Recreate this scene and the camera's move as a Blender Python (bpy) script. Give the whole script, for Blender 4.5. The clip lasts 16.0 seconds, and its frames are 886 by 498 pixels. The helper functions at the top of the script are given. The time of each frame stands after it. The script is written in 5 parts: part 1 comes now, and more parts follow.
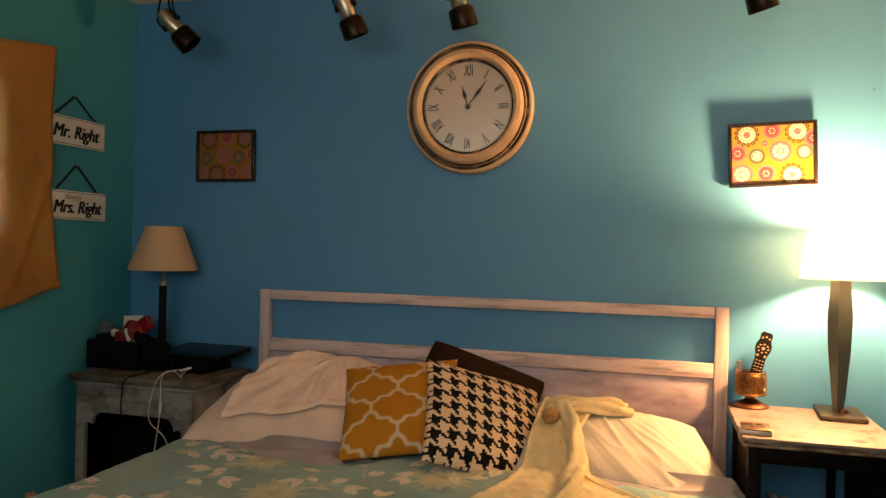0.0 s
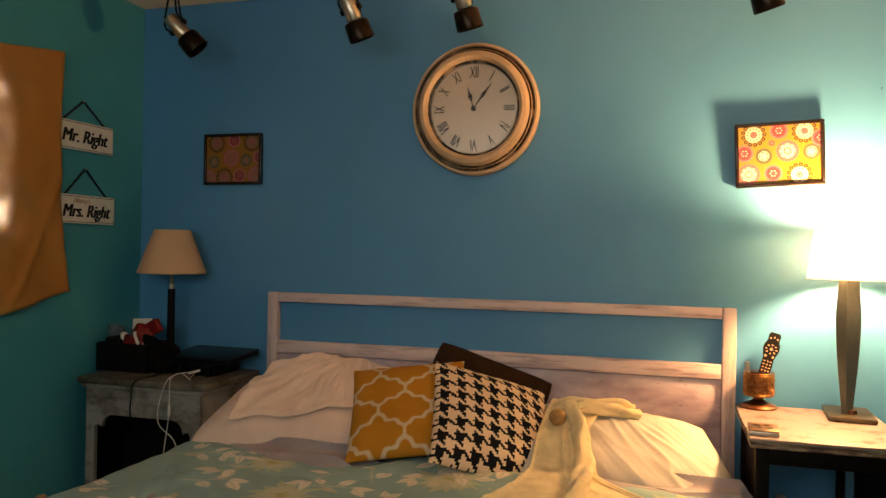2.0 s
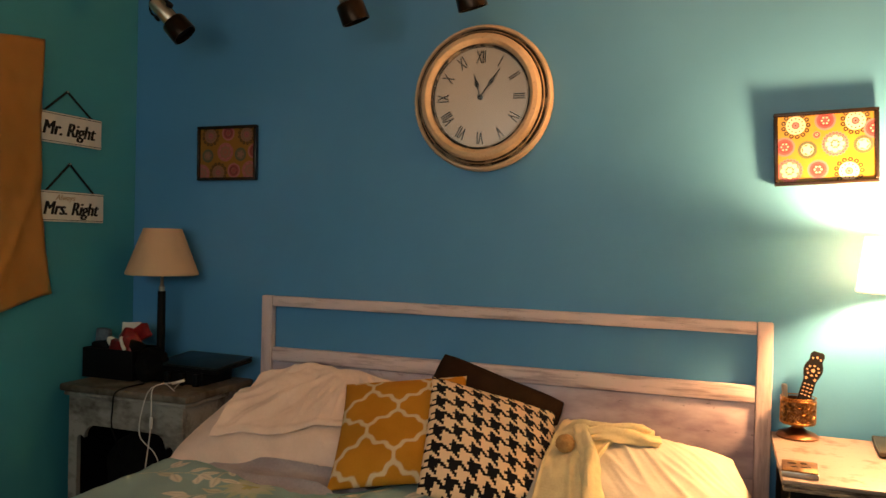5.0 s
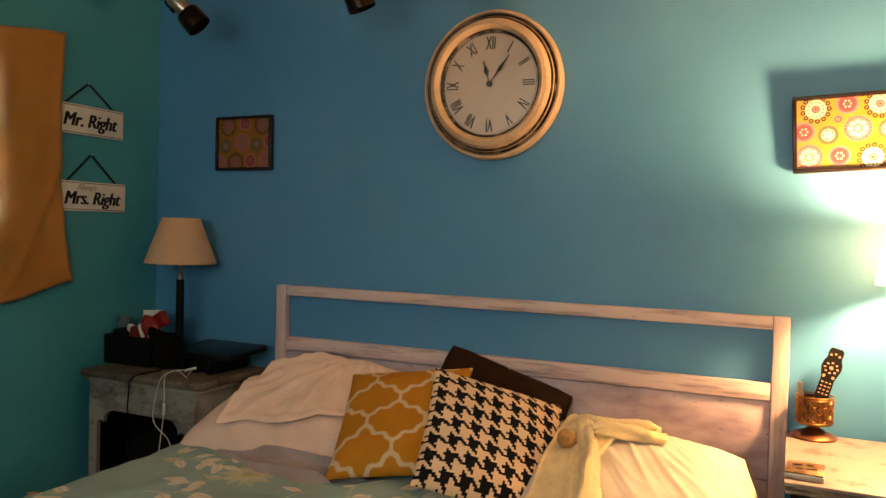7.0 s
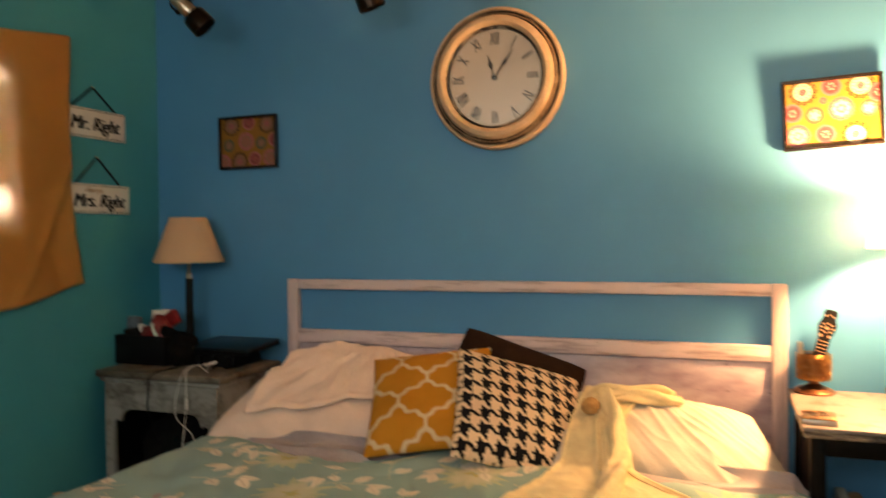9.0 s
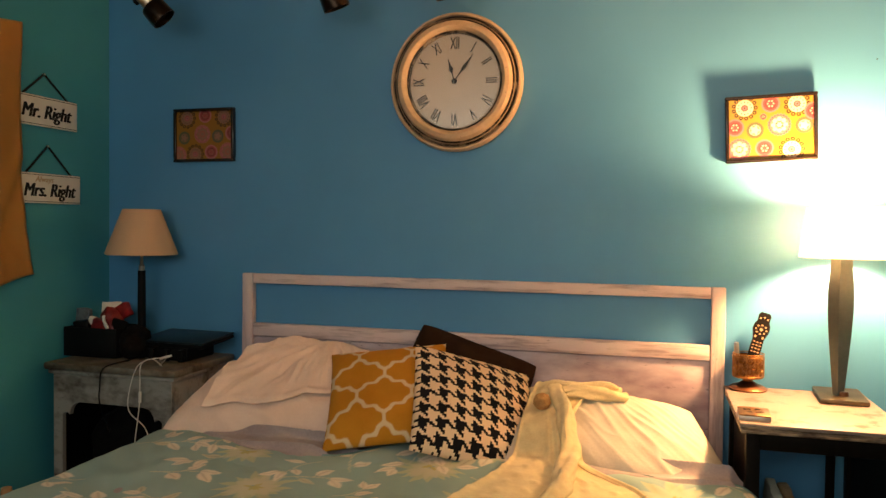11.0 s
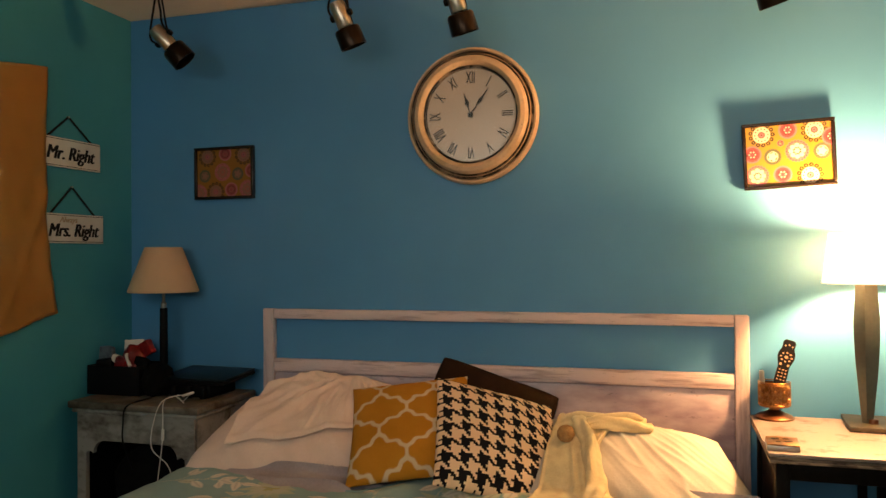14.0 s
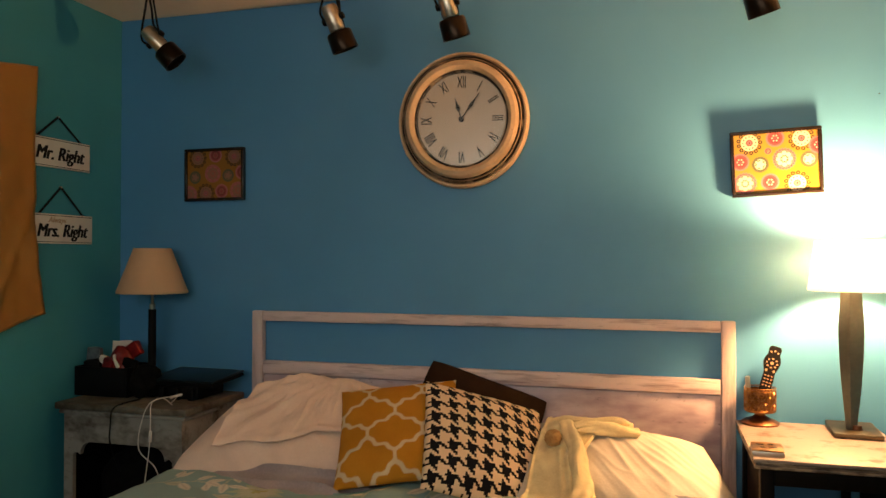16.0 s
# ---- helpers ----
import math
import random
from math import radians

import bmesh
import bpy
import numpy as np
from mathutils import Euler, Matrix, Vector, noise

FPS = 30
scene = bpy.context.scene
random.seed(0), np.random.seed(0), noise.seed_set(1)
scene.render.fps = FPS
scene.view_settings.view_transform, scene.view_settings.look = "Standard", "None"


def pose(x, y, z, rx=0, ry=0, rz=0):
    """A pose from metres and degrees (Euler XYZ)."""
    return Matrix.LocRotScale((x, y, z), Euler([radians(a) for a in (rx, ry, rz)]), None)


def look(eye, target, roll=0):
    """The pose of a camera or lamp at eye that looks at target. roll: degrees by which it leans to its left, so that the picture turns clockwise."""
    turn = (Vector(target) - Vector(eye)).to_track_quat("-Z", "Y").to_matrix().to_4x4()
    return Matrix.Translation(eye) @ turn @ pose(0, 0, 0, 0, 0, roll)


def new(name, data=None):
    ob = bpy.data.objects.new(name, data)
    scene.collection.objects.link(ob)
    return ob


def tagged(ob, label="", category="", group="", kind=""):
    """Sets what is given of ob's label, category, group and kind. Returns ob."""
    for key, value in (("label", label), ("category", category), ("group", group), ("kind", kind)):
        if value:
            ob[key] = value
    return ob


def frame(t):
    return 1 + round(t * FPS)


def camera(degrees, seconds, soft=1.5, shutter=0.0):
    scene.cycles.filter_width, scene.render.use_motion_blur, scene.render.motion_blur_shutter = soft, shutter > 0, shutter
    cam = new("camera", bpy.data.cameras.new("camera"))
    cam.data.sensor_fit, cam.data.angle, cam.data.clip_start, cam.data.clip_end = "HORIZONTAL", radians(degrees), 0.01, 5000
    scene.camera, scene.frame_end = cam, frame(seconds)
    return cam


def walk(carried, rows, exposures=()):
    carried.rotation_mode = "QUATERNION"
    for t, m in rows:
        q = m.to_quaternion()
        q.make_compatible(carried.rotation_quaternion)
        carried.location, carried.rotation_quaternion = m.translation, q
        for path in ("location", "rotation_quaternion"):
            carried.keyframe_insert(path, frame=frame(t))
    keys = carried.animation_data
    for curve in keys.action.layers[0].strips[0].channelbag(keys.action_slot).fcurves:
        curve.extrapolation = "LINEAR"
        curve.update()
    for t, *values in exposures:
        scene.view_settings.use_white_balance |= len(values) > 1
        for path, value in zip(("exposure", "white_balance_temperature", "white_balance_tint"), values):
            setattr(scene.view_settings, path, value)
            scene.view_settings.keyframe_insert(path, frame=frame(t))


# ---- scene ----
cam = camera(60.2, 16.0, shutter=0.4)
PATH = [
    (0, (-0.039, 0.056, 1.277), (-0.587, 1.979, 1.279), 1.3),
    (0.5, (-0.042, 0.047, 1.273), (-0.579, 1.974, 1.279), 1.5),
    (1, (-0.041, 0.045, 1.283), (-0.585, 1.97, 1.289), 0.9),
    (1.5, (-0.032, 0.051, 1.288), (-0.586, 1.973, 1.283), 0.8),
    (2, (-0.028, 0.055, 1.281), (-0.599, 1.972, 1.285), 1.0),
    (2.5, (-0.02, 0.055, 1.275), (-0.571, 1.977, 1.275), 0.9),
    (3, (-0.02, 0.053, 1.281), (-0.596, 1.968, 1.277), 0.9),
    (3.5, (-0.016, 0.125, 1.282), (-0.58, 2.044, 1.278), 1.0),
    (3.7, (-0.036, 0.171, 1.337), (-0.57, 2.098, 1.312), 1.1),
    (5.8, (0.151, 0.464, 1.328), (-0.629, 2.305, 1.294), 1.8),
    (6, (0.176, 0.482, 1.322), (-0.616, 2.317, 1.259), 1.9),
    (6.5, (0.215, 0.493, 1.355), (-0.723, 2.259, 1.313), 1.4),
    (7, (0.209, 0.489, 1.327), (-0.618, 2.309, 1.28), 1.5),
    (7.5, (0.214, 0.488, 1.353), (-0.67, 2.281, 1.306), 1.2),
    (8, (0.202, 0.457, 1.353), (-0.71, 2.237, 1.344), 0.5),
    (8.5, (0.14, 0.381, 1.31), (-0.822, 2.135, 1.319), 0.7),
    (9, (0.014, 0.267, 1.257), (-0.678, 2.143, 1.225), -0.6),
    (9.2, (-0.019, 0.231, 1.255), (-0.614, 2.137, 1.148), 0.7),
    (11.5, (-0.046, 0.163, 1.303), (-0.576, 2.091, 1.253), 0.7),
    (12, (-0.048, 0.156, 1.301), (-0.593, 2.079, 1.262), 0.7),
    (12.5, (-0.044, 0.152, 1.298), (-0.596, 2.074, 1.292), 0.7),
    (13, (-0.058, 0.146, 1.311), (-0.595, 2.072, 1.314), 0.7),
    (13.5, (-0.056, 0.155, 1.307), (-0.602, 2.079, 1.305), 0.2),
    (14, (-0.054, 0.157, 1.302), (-0.626, 2.073, 1.323), -0.4),
    (14.5, (-0.048, 0.151, 1.301), (-0.627, 2.065, 1.33), -0.1),
    (15, (-0.057, 0.141, 1.316), (-0.575, 2.073, 1.364), 0.6),
    (15.5, (-0.055, 0.139, 1.297), (-0.61, 2.06, 1.347), 0.2),
    (16, (-0.05, 0.148, 1.311), (-0.597, 2.071, 1.336), 0.1),
]
BASE = 0.27
EXPOSURES = [(0, BASE), (3.5, BASE), (5.8, BASE + 0.12), (6, BASE + 0.12), (6.5, BASE + 0.25), (7, BASE + 0.25), (7.5, BASE + 0.35), (8, BASE + 0.5),
             (8.5, BASE + 0.58), (9, BASE + 0.52), (9.2, BASE + 0.5), (11.5, BASE + 0.24), (12.5, BASE + 0.1), (14, BASE + 0.02), (16, BASE)]
walk(cam, [(t, look(eye, target, roll)) for t, eye, target, roll in PATH], EXPOSURES)

# ---- world and large lights ----
world = bpy.data.worlds.new("daylight")
scene.world = world
world.use_nodes = True
wn = world.node_tree
sky = wn.nodes.new("ShaderNodeTexSky")
sky.sky_type, sky.sun_disc, sky.sun_elevation, sky.sun_rotation = "NISHITA", False, radians(22), radians(-104)
wn.nodes["Background"].inputs["Strength"].default_value = 0.12
wn.links.new(sky.outputs["Color"], wn.nodes["Background"].inputs["Color"])

sun_data = bpy.data.lights.new("sun", "SUN")
sun_data.energy, sun_data.angle, sun_data.color = 5.0, radians(0.6), (1.0, 0.93, 0.82)
sun = new("sun", sun_data)
sun.matrix_world = look((-7, 0.9, 3.3), (-2.5, 2.0, 1.4))

# soft fill light added behind the camera, in the opening of an unseen window
fill_data = bpy.data.lights.new("fill_light", "AREA")
fill_data.shape, fill_data.size, fill_data.size_y = "RECTANGLE", 3.0, 1.0
fill_data.energy, fill_data.color = 26.0, (0.84, 0.745, 0.60)
fill_lamp = new("fill_light", fill_data)
fill_lamp.matrix_world = look((-0.55, -1.22, 1.8), (-0.55, 2.0, 1.3))

# bulb of the bedside lamp
bulb_data = bpy.data.lights.new("lamp_bulb_light", "POINT")
bulb_data.energy, bulb_data.color, bulb_data.shadow_soft_size = 155.0, (1.0, 0.485, 0.178), 0.05
bulb_light = new("lamp_bulb_light", bulb_data)
bulb_light.matrix_world = pose(0.585, 2.995, 1.318)

# sky light in the opening of the curtained window
pane_data = bpy.data.lights.new("window_skylight", "AREA")
pane_data.shape, pane_data.size, pane_data.size_y = "RECTANGLE", 0.98, 0.5
pane_data.energy, pane_data.color, pane_data.spread = 21.0, (1.0, 0.95, 0.88), radians(40)
pane_light = new("window_skylight", pane_data)
pane_light.matrix_world = look((-2.63, 1.865, 1.635), (0.0, 1.865, 1.635))


# ---- materials ----
def nodes_of(name):
    m = bpy.data.materials.new(name)
    m.use_nodes = True
    return m, m.node_tree, m.node_tree.nodes["Principled BSDF"]


def surface(name, light, dark, rough=0.6, metal=0.0, scale=8.0, stretch=(1, 1, 1), fine=60.0, bump=0.1, low=0.35, high=0.65,
            attribute="", other=None, other_dark=None, vary=0.0, sheen=0.0, transmit=0.0, through_colour=None, spec=0.5, flecks=0.0):
    """Two colours mixed by a large and a fine noise, with relief. attribute: a pattern value that swaps in the other colour."""
    m, nt, bsdf = nodes_of(name)
    add, link = nt.nodes.new, nt.links.new
    place = add("ShaderNodeTexCoord")
    mapping = add("ShaderNodeMapping")
    mapping.inputs["Scale"].default_value = stretch
    link(place.outputs["Object"], mapping.inputs["Vector"])
    big = add("ShaderNodeTexNoise")
    big.inputs["Scale"].default_value, big.inputs["Detail"].default_value = scale, 6
    link(mapping.outputs[0], big.inputs["Vector"])
    small = add("ShaderNodeTexNoise")
    small.inputs["Scale"].default_value, small.inputs["Detail"].default_value = fine, 4
    link(mapping.outputs[0], small.inputs["Vector"])
    both = add("ShaderNodeMath")
    both.operation = "MULTIPLY_ADD"
    both.inputs[1].default_value = 0.35
    link(small.outputs["Fac"], both.inputs[0])
    link(big.outputs["Fac"], both.inputs[2])
    span = add("ShaderNodeMapRange")
    span.inputs["From Min"].default_value, span.inputs["From Max"].default_value = low + 0.17, high + 0.17
    link(both.outputs[0], span.inputs["Value"])

    def mixed(a, b, factor):
        mix = add("ShaderNodeMix")
        mix.data_type = "RGBA"
        for socket, value in ((mix.inputs["A"], a), (mix.inputs["B"], b)):
            if hasattr(value, "is_output"):
                link(value, socket)
            else:
                socket.default_value = (*value, 1)
        link(factor, mix.inputs["Factor"])
        return mix.outputs["Result"]

    colour = mixed(dark, light, span.outputs[0])
    if flecks:
        chips = add("ShaderNodeTexNoise")
        chips.inputs["Scale"].default_value, chips.inputs["Detail"].default_value = scale * 9, 8
        chips.inputs["Roughness"].default_value = 0.72
        link(mapping.outputs[0], chips.inputs["Vector"])
        cut = add("ShaderNodeMapRange")
        cut.inputs["From Min"].default_value, cut.inputs["From Max"].default_value = 0.61, 0.68
        cut.inputs["To Max"].default_value = flecks
        link(chips.outputs["Fac"], cut.inputs["Value"])
        colour = mixed(colour, tuple(0.3 * c for c in dark), cut.outputs[0])
    if attribute:
        pattern = add("ShaderNodeAttribute")
        pattern.attribute_name = attribute
        if other is None:
            colour = pattern.outputs["Color"]
        else:
            colour = mixed(colour, mixed(other_dark or other, other, span.outputs[0]), pattern.outputs["Fac"])
    if vary:
        info = add("ShaderNodeObjectInfo")
        shift = add("ShaderNodeMapRange")
        shift.inputs["To Min"].default_value, shift.inputs["To Max"].default_value = 1 - vary, 1 + vary
        link(info.outputs["Random"], shift.inputs["Value"])
        hsv = add("ShaderNodeHueSaturation")
        link(shift.outputs[0], hsv.inputs["Value"])
        link(colour, hsv.inputs["Color"])
        colour = hsv.outputs["Color"]
    link(colour, bsdf.inputs["Base Color"])
    bsdf.inputs["Roughness"].default_value, bsdf.inputs["Metallic"].default_value = rough, metal
    bsdf.inputs["Sheen Weight"].default_value, bsdf.inputs["Specular IOR Level"].default_value = sheen, spec
    relief = add("ShaderNodeBump")
    relief.inputs["Strength"].default_value, relief.inputs["Distance"].default_value = bump, 0.004
    height = both.outputs[0]
    link(height, relief.inputs["Height"])
    link(relief.outputs[0], bsdf.inputs["Normal"])
    if transmit:
        thin = add("ShaderNodeBsdfTranslucent")
        if through_colour:
            thin.inputs["Color"].default_value = (*through_colour, 1)
        else:
            link(colour, thin.inputs["Color"])
        mix = add("ShaderNodeMixShader")
        mix.inputs["Fac"].default_value = transmit
        link(bsdf.outputs[0], mix.inputs[1])
        link(thin.outputs[0], mix.inputs[2])
        link(mix.outputs[0], nt.nodes["Material Output"].inputs["Surface"])
    return m


BLUE_PAINT = surface("blue_wall_paint", (0.077, 0.276, 0.545), (0.068, 0.254, 0.50), spec=0.5, rough=0.5, scale=1.6, fine=220, bump=0.12)
WALL_PAINT = surface("teal_wall_paint", (0.050, 0.285, 0.375), (0.041, 0.258, 0.335), spec=0.4, rough=0.5, scale=1.6, fine=220, bump=0.12)
CEILING_PAINT = surface("cream_ceiling_paint", (0.70, 0.64, 0.54), (0.62, 0.56, 0.46), rough=0.8, scale=3, fine=120, bump=0.3)
FLOORING = surface("brown_carpet", (0.05, 0.03, 0.022), (0.03, 0.018, 0.014), rough=0.95, scale=5, fine=300, bump=0.6)
WHITE_TRIM = surface("white_trim_paint", (0.72, 0.70, 0.66), (0.62, 0.60, 0.55), rough=0.45)
BOARD_X = surface("whitewashed_board", (0.66, 0.55, 0.57), (0.30, 0.225, 0.25), rough=0.55, scale=3.4, stretch=(1.0, 11, 11), fine=16, bump=0.2, low=0.27, high=0.49, vary=0.04, flecks=0.8)
BOARD_Z = surface("whitewashed_post", (0.62, 0.52, 0.545), (0.28, 0.225, 0.25), rough=0.55, scale=2.2, stretch=(9, 9, 1.0), fine=14, bump=0.25, low=0.22, high=0.5, vary=0.04, flecks=0.8)
PANEL = surface("whitewashed_panel", (0.55, 0.48, 0.55), (0.25, 0.19, 0.25), rough=0.5, scale=2.2, stretch=(1.0, 2.0, 2.6), fine=12, bump=0.2, low=0.3, high=0.62, vary=0.04, flecks=0.8)
GREY_WOOD = surface("worn_grey_paint", (0.28, 0.27, 0.25), (0.055, 0.040, 0.028), rough=0.6, scale=6, stretch=(1.0, 2.0, 1.6), fine=30, bump=0.3, low=0.30, high=0.56, flecks=0.5)
GREY_TOP = surface("worn_dark_grey_top", (0.17, 0.15, 0.12), (0.045, 0.032, 0.018), rough=0.5, scale=7, fine=40, bump=0.3, flecks=0.6)
DARK_WOOD = surface("dark_stained_wood", (0.006, 0.004, 0.003), (0.003, 0.002, 0.0015), spec=0.08, rough=0.55, scale=8, stretch=(6, 6, 1), bump=0.15)
WHITE_TOP = surface("distressed_white_top", (0.26, 0.215, 0.20), (0.085, 0.055, 0.042), rough=0.5, flecks=0.8, scale=11, fine=40, bump=0.3, low=0.30, high=0.46)
TOP_EDGE = surface("distressed_brown_edge", (0.30, 0.22, 0.15), (0.04, 0.02, 0.012), rough=0.45, scale=14, stretch=(1, 1, 4), fine=50, low=0.38, high=0.6)
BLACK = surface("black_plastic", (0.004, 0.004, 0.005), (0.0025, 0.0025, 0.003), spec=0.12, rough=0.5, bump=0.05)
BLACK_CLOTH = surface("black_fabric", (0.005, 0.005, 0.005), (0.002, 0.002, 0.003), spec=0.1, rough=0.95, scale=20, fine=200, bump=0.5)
BRONZE = surface("dark_bronze_cap", (0.022, 0.013, 0.008), (0.012, 0.007, 0.005), rough=0.28, metal=0.8, scale=5, bump=0.04)
STEEL = surface("brushed_steel", (0.60, 0.54, 0.46), (0.48, 0.43, 0.37), rough=0.3, metal=1.0, scale=5, stretch=(1, 1, 10), bump=0.06)
LAMP_STEEL = surface("satin_nickel", (0.17, 0.195, 0.185), (0.13, 0.15, 0.142), rough=0.38, metal=0.7, scale=6, bump=0.05)
BRASS = surface("dull_brass", (0.13, 0.105, 0.065), (0.08, 0.062, 0.038), rough=0.42, metal=0.9, scale=6, bump=0.05)
COPPER = surface("copper_lacquer", (0.25, 0.11, 0.05), (0.13, 0.055, 0.025), rough=0.3, metal=0.85, scale=12, bump=0.08)
GOLD = surface("gold_filigree", (0.34, 0.18, 0.055), (0.17, 0.08, 0.025), rough=0.35, metal=0.85, scale=30, bump=0.1)
SHADE_CLOTH = surface("cream_lampshade", (0.74, 0.52, 0.34), (0.68, 0.47, 0.30), rough=0.85, scale=4, fine=250, bump=0.2, transmit=0.25)
LIT_SHADE = surface("white_lampshade", (0.97, 0.94, 0.87), (0.95, 0.92, 0.84), rough=0.85, scale=4, fine=250, bump=0.2, transmit=0.92)
CURTAIN = surface("tan_curtain_cloth", (0.70, 0.325, 0.075), (0.60, 0.265, 0.055), rough=0.9, scale=3, fine=200, bump=0.2, transmit=0.42, through_colour=(0.80, 0.70, 0.60))
LINEN = surface("white_cotton", (0.84, 0.66, 0.57), (0.76, 0.585, 0.50), rough=0.9, scale=9, fine=110, bump=0.45, sheen=0.1)
LILAC_SHEET = surface("lilac_grey_sheet", (0.39, 0.35, 0.375), (0.29, 0.255, 0.285), rough=0.9, scale=6, fine=120, bump=0.2)
CREAM_CASE = surface("cream_cotton", (0.58, 0.55, 0.50), (0.51, 0.48, 0.43), rough=0.85, scale=9, fine=110, bump=0.4)
THROW = surface("cream_knit", (0.80, 0.68, 0.40), (0.67, 0.55, 0.31), rough=0.95, scale=18, fine=150, bump=0.65, sheen=0.2)
POMPOM = surface("tan_wool", (0.50, 0.30, 0.12), (0.36, 0.20, 0.07), rough=0.95, scale=40, fine=200, bump=0.8)
BROWN_CLOTH = surface("brown_cushion_cloth", (0.030, 0.015, 0.008), (0.020, 0.010, 0.006), spec=0.1, rough=0.9, scale=10, fine=250, bump=0.3)
TRELLIS = surface("mustard_trellis_cloth", (0.50, 0.225, 0.02), (0.43, 0.185, 0.014), spec=0.15, rough=0.9, scale=8, fine=260, bump=0.3, attribute="pattern", other=(0.66, 0.54, 0.36), other_dark=(0.58, 0.46, 0.30))
HOUNDSTOOTH = surface("houndstooth_cloth", (0.78, 0.60, 0.42), (0.70, 0.53, 0.36), spec=0.08, rough=0.9, scale=8, fine=260, bump=0.3, attribute="pattern", other=(0.012, 0.011, 0.014), other_dark=(0.008, 0.008, 0.01))
FLORAL = surface("floral_comforter_cloth", (0.2, 0.3, 0.3), (0.2, 0.3, 0.3), spec=0.15, rough=0.9, scale=6, fine=160, bump=0.2, attribute="print")
HEM_CLOTH = surface("sea_green_cloth", (0.17, 0.28, 0.28), (0.14, 0.24, 0.24), rough=0.9, fine=160, bump=0.2)
PRINT = surface("medallion_print", (0.5, 0.3, 0.1), (0.5, 0.3, 0.1), rough=0.35, scale=6, fine=160, bump=0.02, attribute="print")
CLOCK_CREAM = surface("cream_clock_rim", (0.63, 0.465, 0.315), (0.50, 0.355, 0.22), rough=0.5, scale=10, fine=60, bump=0.15, flecks=0.6)
CLOCK_BAND = surface("distressed_black_band", (0.30, 0.23, 0.16), (0.012, 0.009, 0.008), spec=0.3, rough=0.5, scale=16, fine=60, bump=0.3, low=0.50, high=0.62)
CLOCK_FACE = surface("ivory_clock_face", (0.53, 0.40, 0.285), (0.475, 0.355, 0.25), rough=0.4, scale=3, fine=60, bump=0.02)
INK = surface("black_ink", (0.010, 0.009, 0.009), (0.007, 0.006, 0.006), spec=0.2, rough=0.6, bump=0.02)
TAN_INK = surface("tan_ink", (0.50, 0.36, 0.24), (0.42, 0.30, 0.20), rough=0.6, bump=0.02)
SIGN_WHITE = surface("white_sign_paint", (0.72, 0.68, 0.62), (0.64, 0.60, 0.54), rough=0.5, scale=9, fine=60, bump=0.08)
FRAME_DARK = surface("dark_picture_frame", (0.014, 0.008, 0.006), (0.007, 0.004, 0.003), rough=0.25, scale=6, bump=0.05)
RED_CLOTH = surface("red_packaging", (0.30, 0.008, 0.010), (0.08, 0.003, 0.004), rough=0.4, scale=12, bump=0.3)
WHITE_PAPER = surface("white_paper", (0.68, 0.66, 0.62), (0.60, 0.58, 0.54), rough=0.6, bump=0.05)
CABLE_WHITE = surface("white_cable", (0.70, 0.66, 0.62), (0.64, 0.60, 0.56), rough=0.4, bump=0.02)
BOOK_TEAL = surface("dark_teal_lid", (0.006, 0.012, 0.014), (0.004, 0.008, 0.010), spec=0.3, rough=0.35, bump=0.04)
TAN_WOOD = surface("light_wood", (0.48, 0.27, 0.13), (0.36, 0.19, 0.08), rough=0.5, scale=6, stretch=(6, 6, 1), bump=0.1)
GREY_BLUE = surface("blue_grey_carton", (0.10, 0.13, 0.16), (0.04, 0.05, 0.07), rough=0.3, scale=30, bump=0.1)
BUTTON = surface("cream_rubber_buttons", (0.40, 0.26, 0.17), (0.32, 0.20, 0.13), rough=0.5, bump=0.02)
BLIND_VINYL = surface("white_blind_vinyl", (0.75, 0.72, 0.64), (0.70, 0.66, 0.58), rough=0.5, bump=0.03, transmit=0.40)

GLASS, gnt, gbs = nodes_of("clear_glass")
gbs.inputs["Base Color"].default_value, gbs.inputs["Roughness"].default_value = (1, 1, 1, 1), 0.02
gbs.inputs["Transmission Weight"].default_value, gbs.inputs["IOR"].default_value = 1.0, 1.45
CLOCK_GLASS, cnt, cbs = nodes_of("dusty_glass")
cbs.inputs["Base Color"].default_value, cbs.inputs["Roughness"].default_value = (1, 1, 1, 1), 0.16
cbs.inputs["Transmission Weight"].default_value, cbs.inputs["IOR"].default_value = 1.0, 1.45


# ---- building helpers ----
def thing(name, at, label, category, group="", kind=""):
    ob = new(name)
    ob.location = at
    ob.empty_display_size = 0.05
    return tagged(ob, label, category, group, kind)


def world_of(ob):
    spot = Vector((0, 0, 0))
    while ob is not None:
        spot += ob.location
        ob = ob.parent
    return spot


def mesh_object(name, me, material, parent=None, label="", smooth=True):
    """Links a mesh in world coordinates under parent, whose place is subtracted."""
    base = world_of(parent)
    me.transform(Matrix.Translation(-base))
    if smooth:
        me.polygons.foreach_set("use_smooth", [True] * len(me.polygons))
        me.set_sharp_from_angle(angle=radians(40))
    me.materials.append(material)
    ob = new(name, me)
    if parent is not None:
        ob.parent = parent
    return tagged(ob, label)


def part(name, bm, material, parent=None, label="", smooth=True):
    me = bpy.data.meshes.new(name)
    bmesh.ops.recalc_face_normals(bm, faces=bm.faces)
    bm.to_mesh(me)
    bm.free()
    return mesh_object(name, me, material, parent, label, smooth)


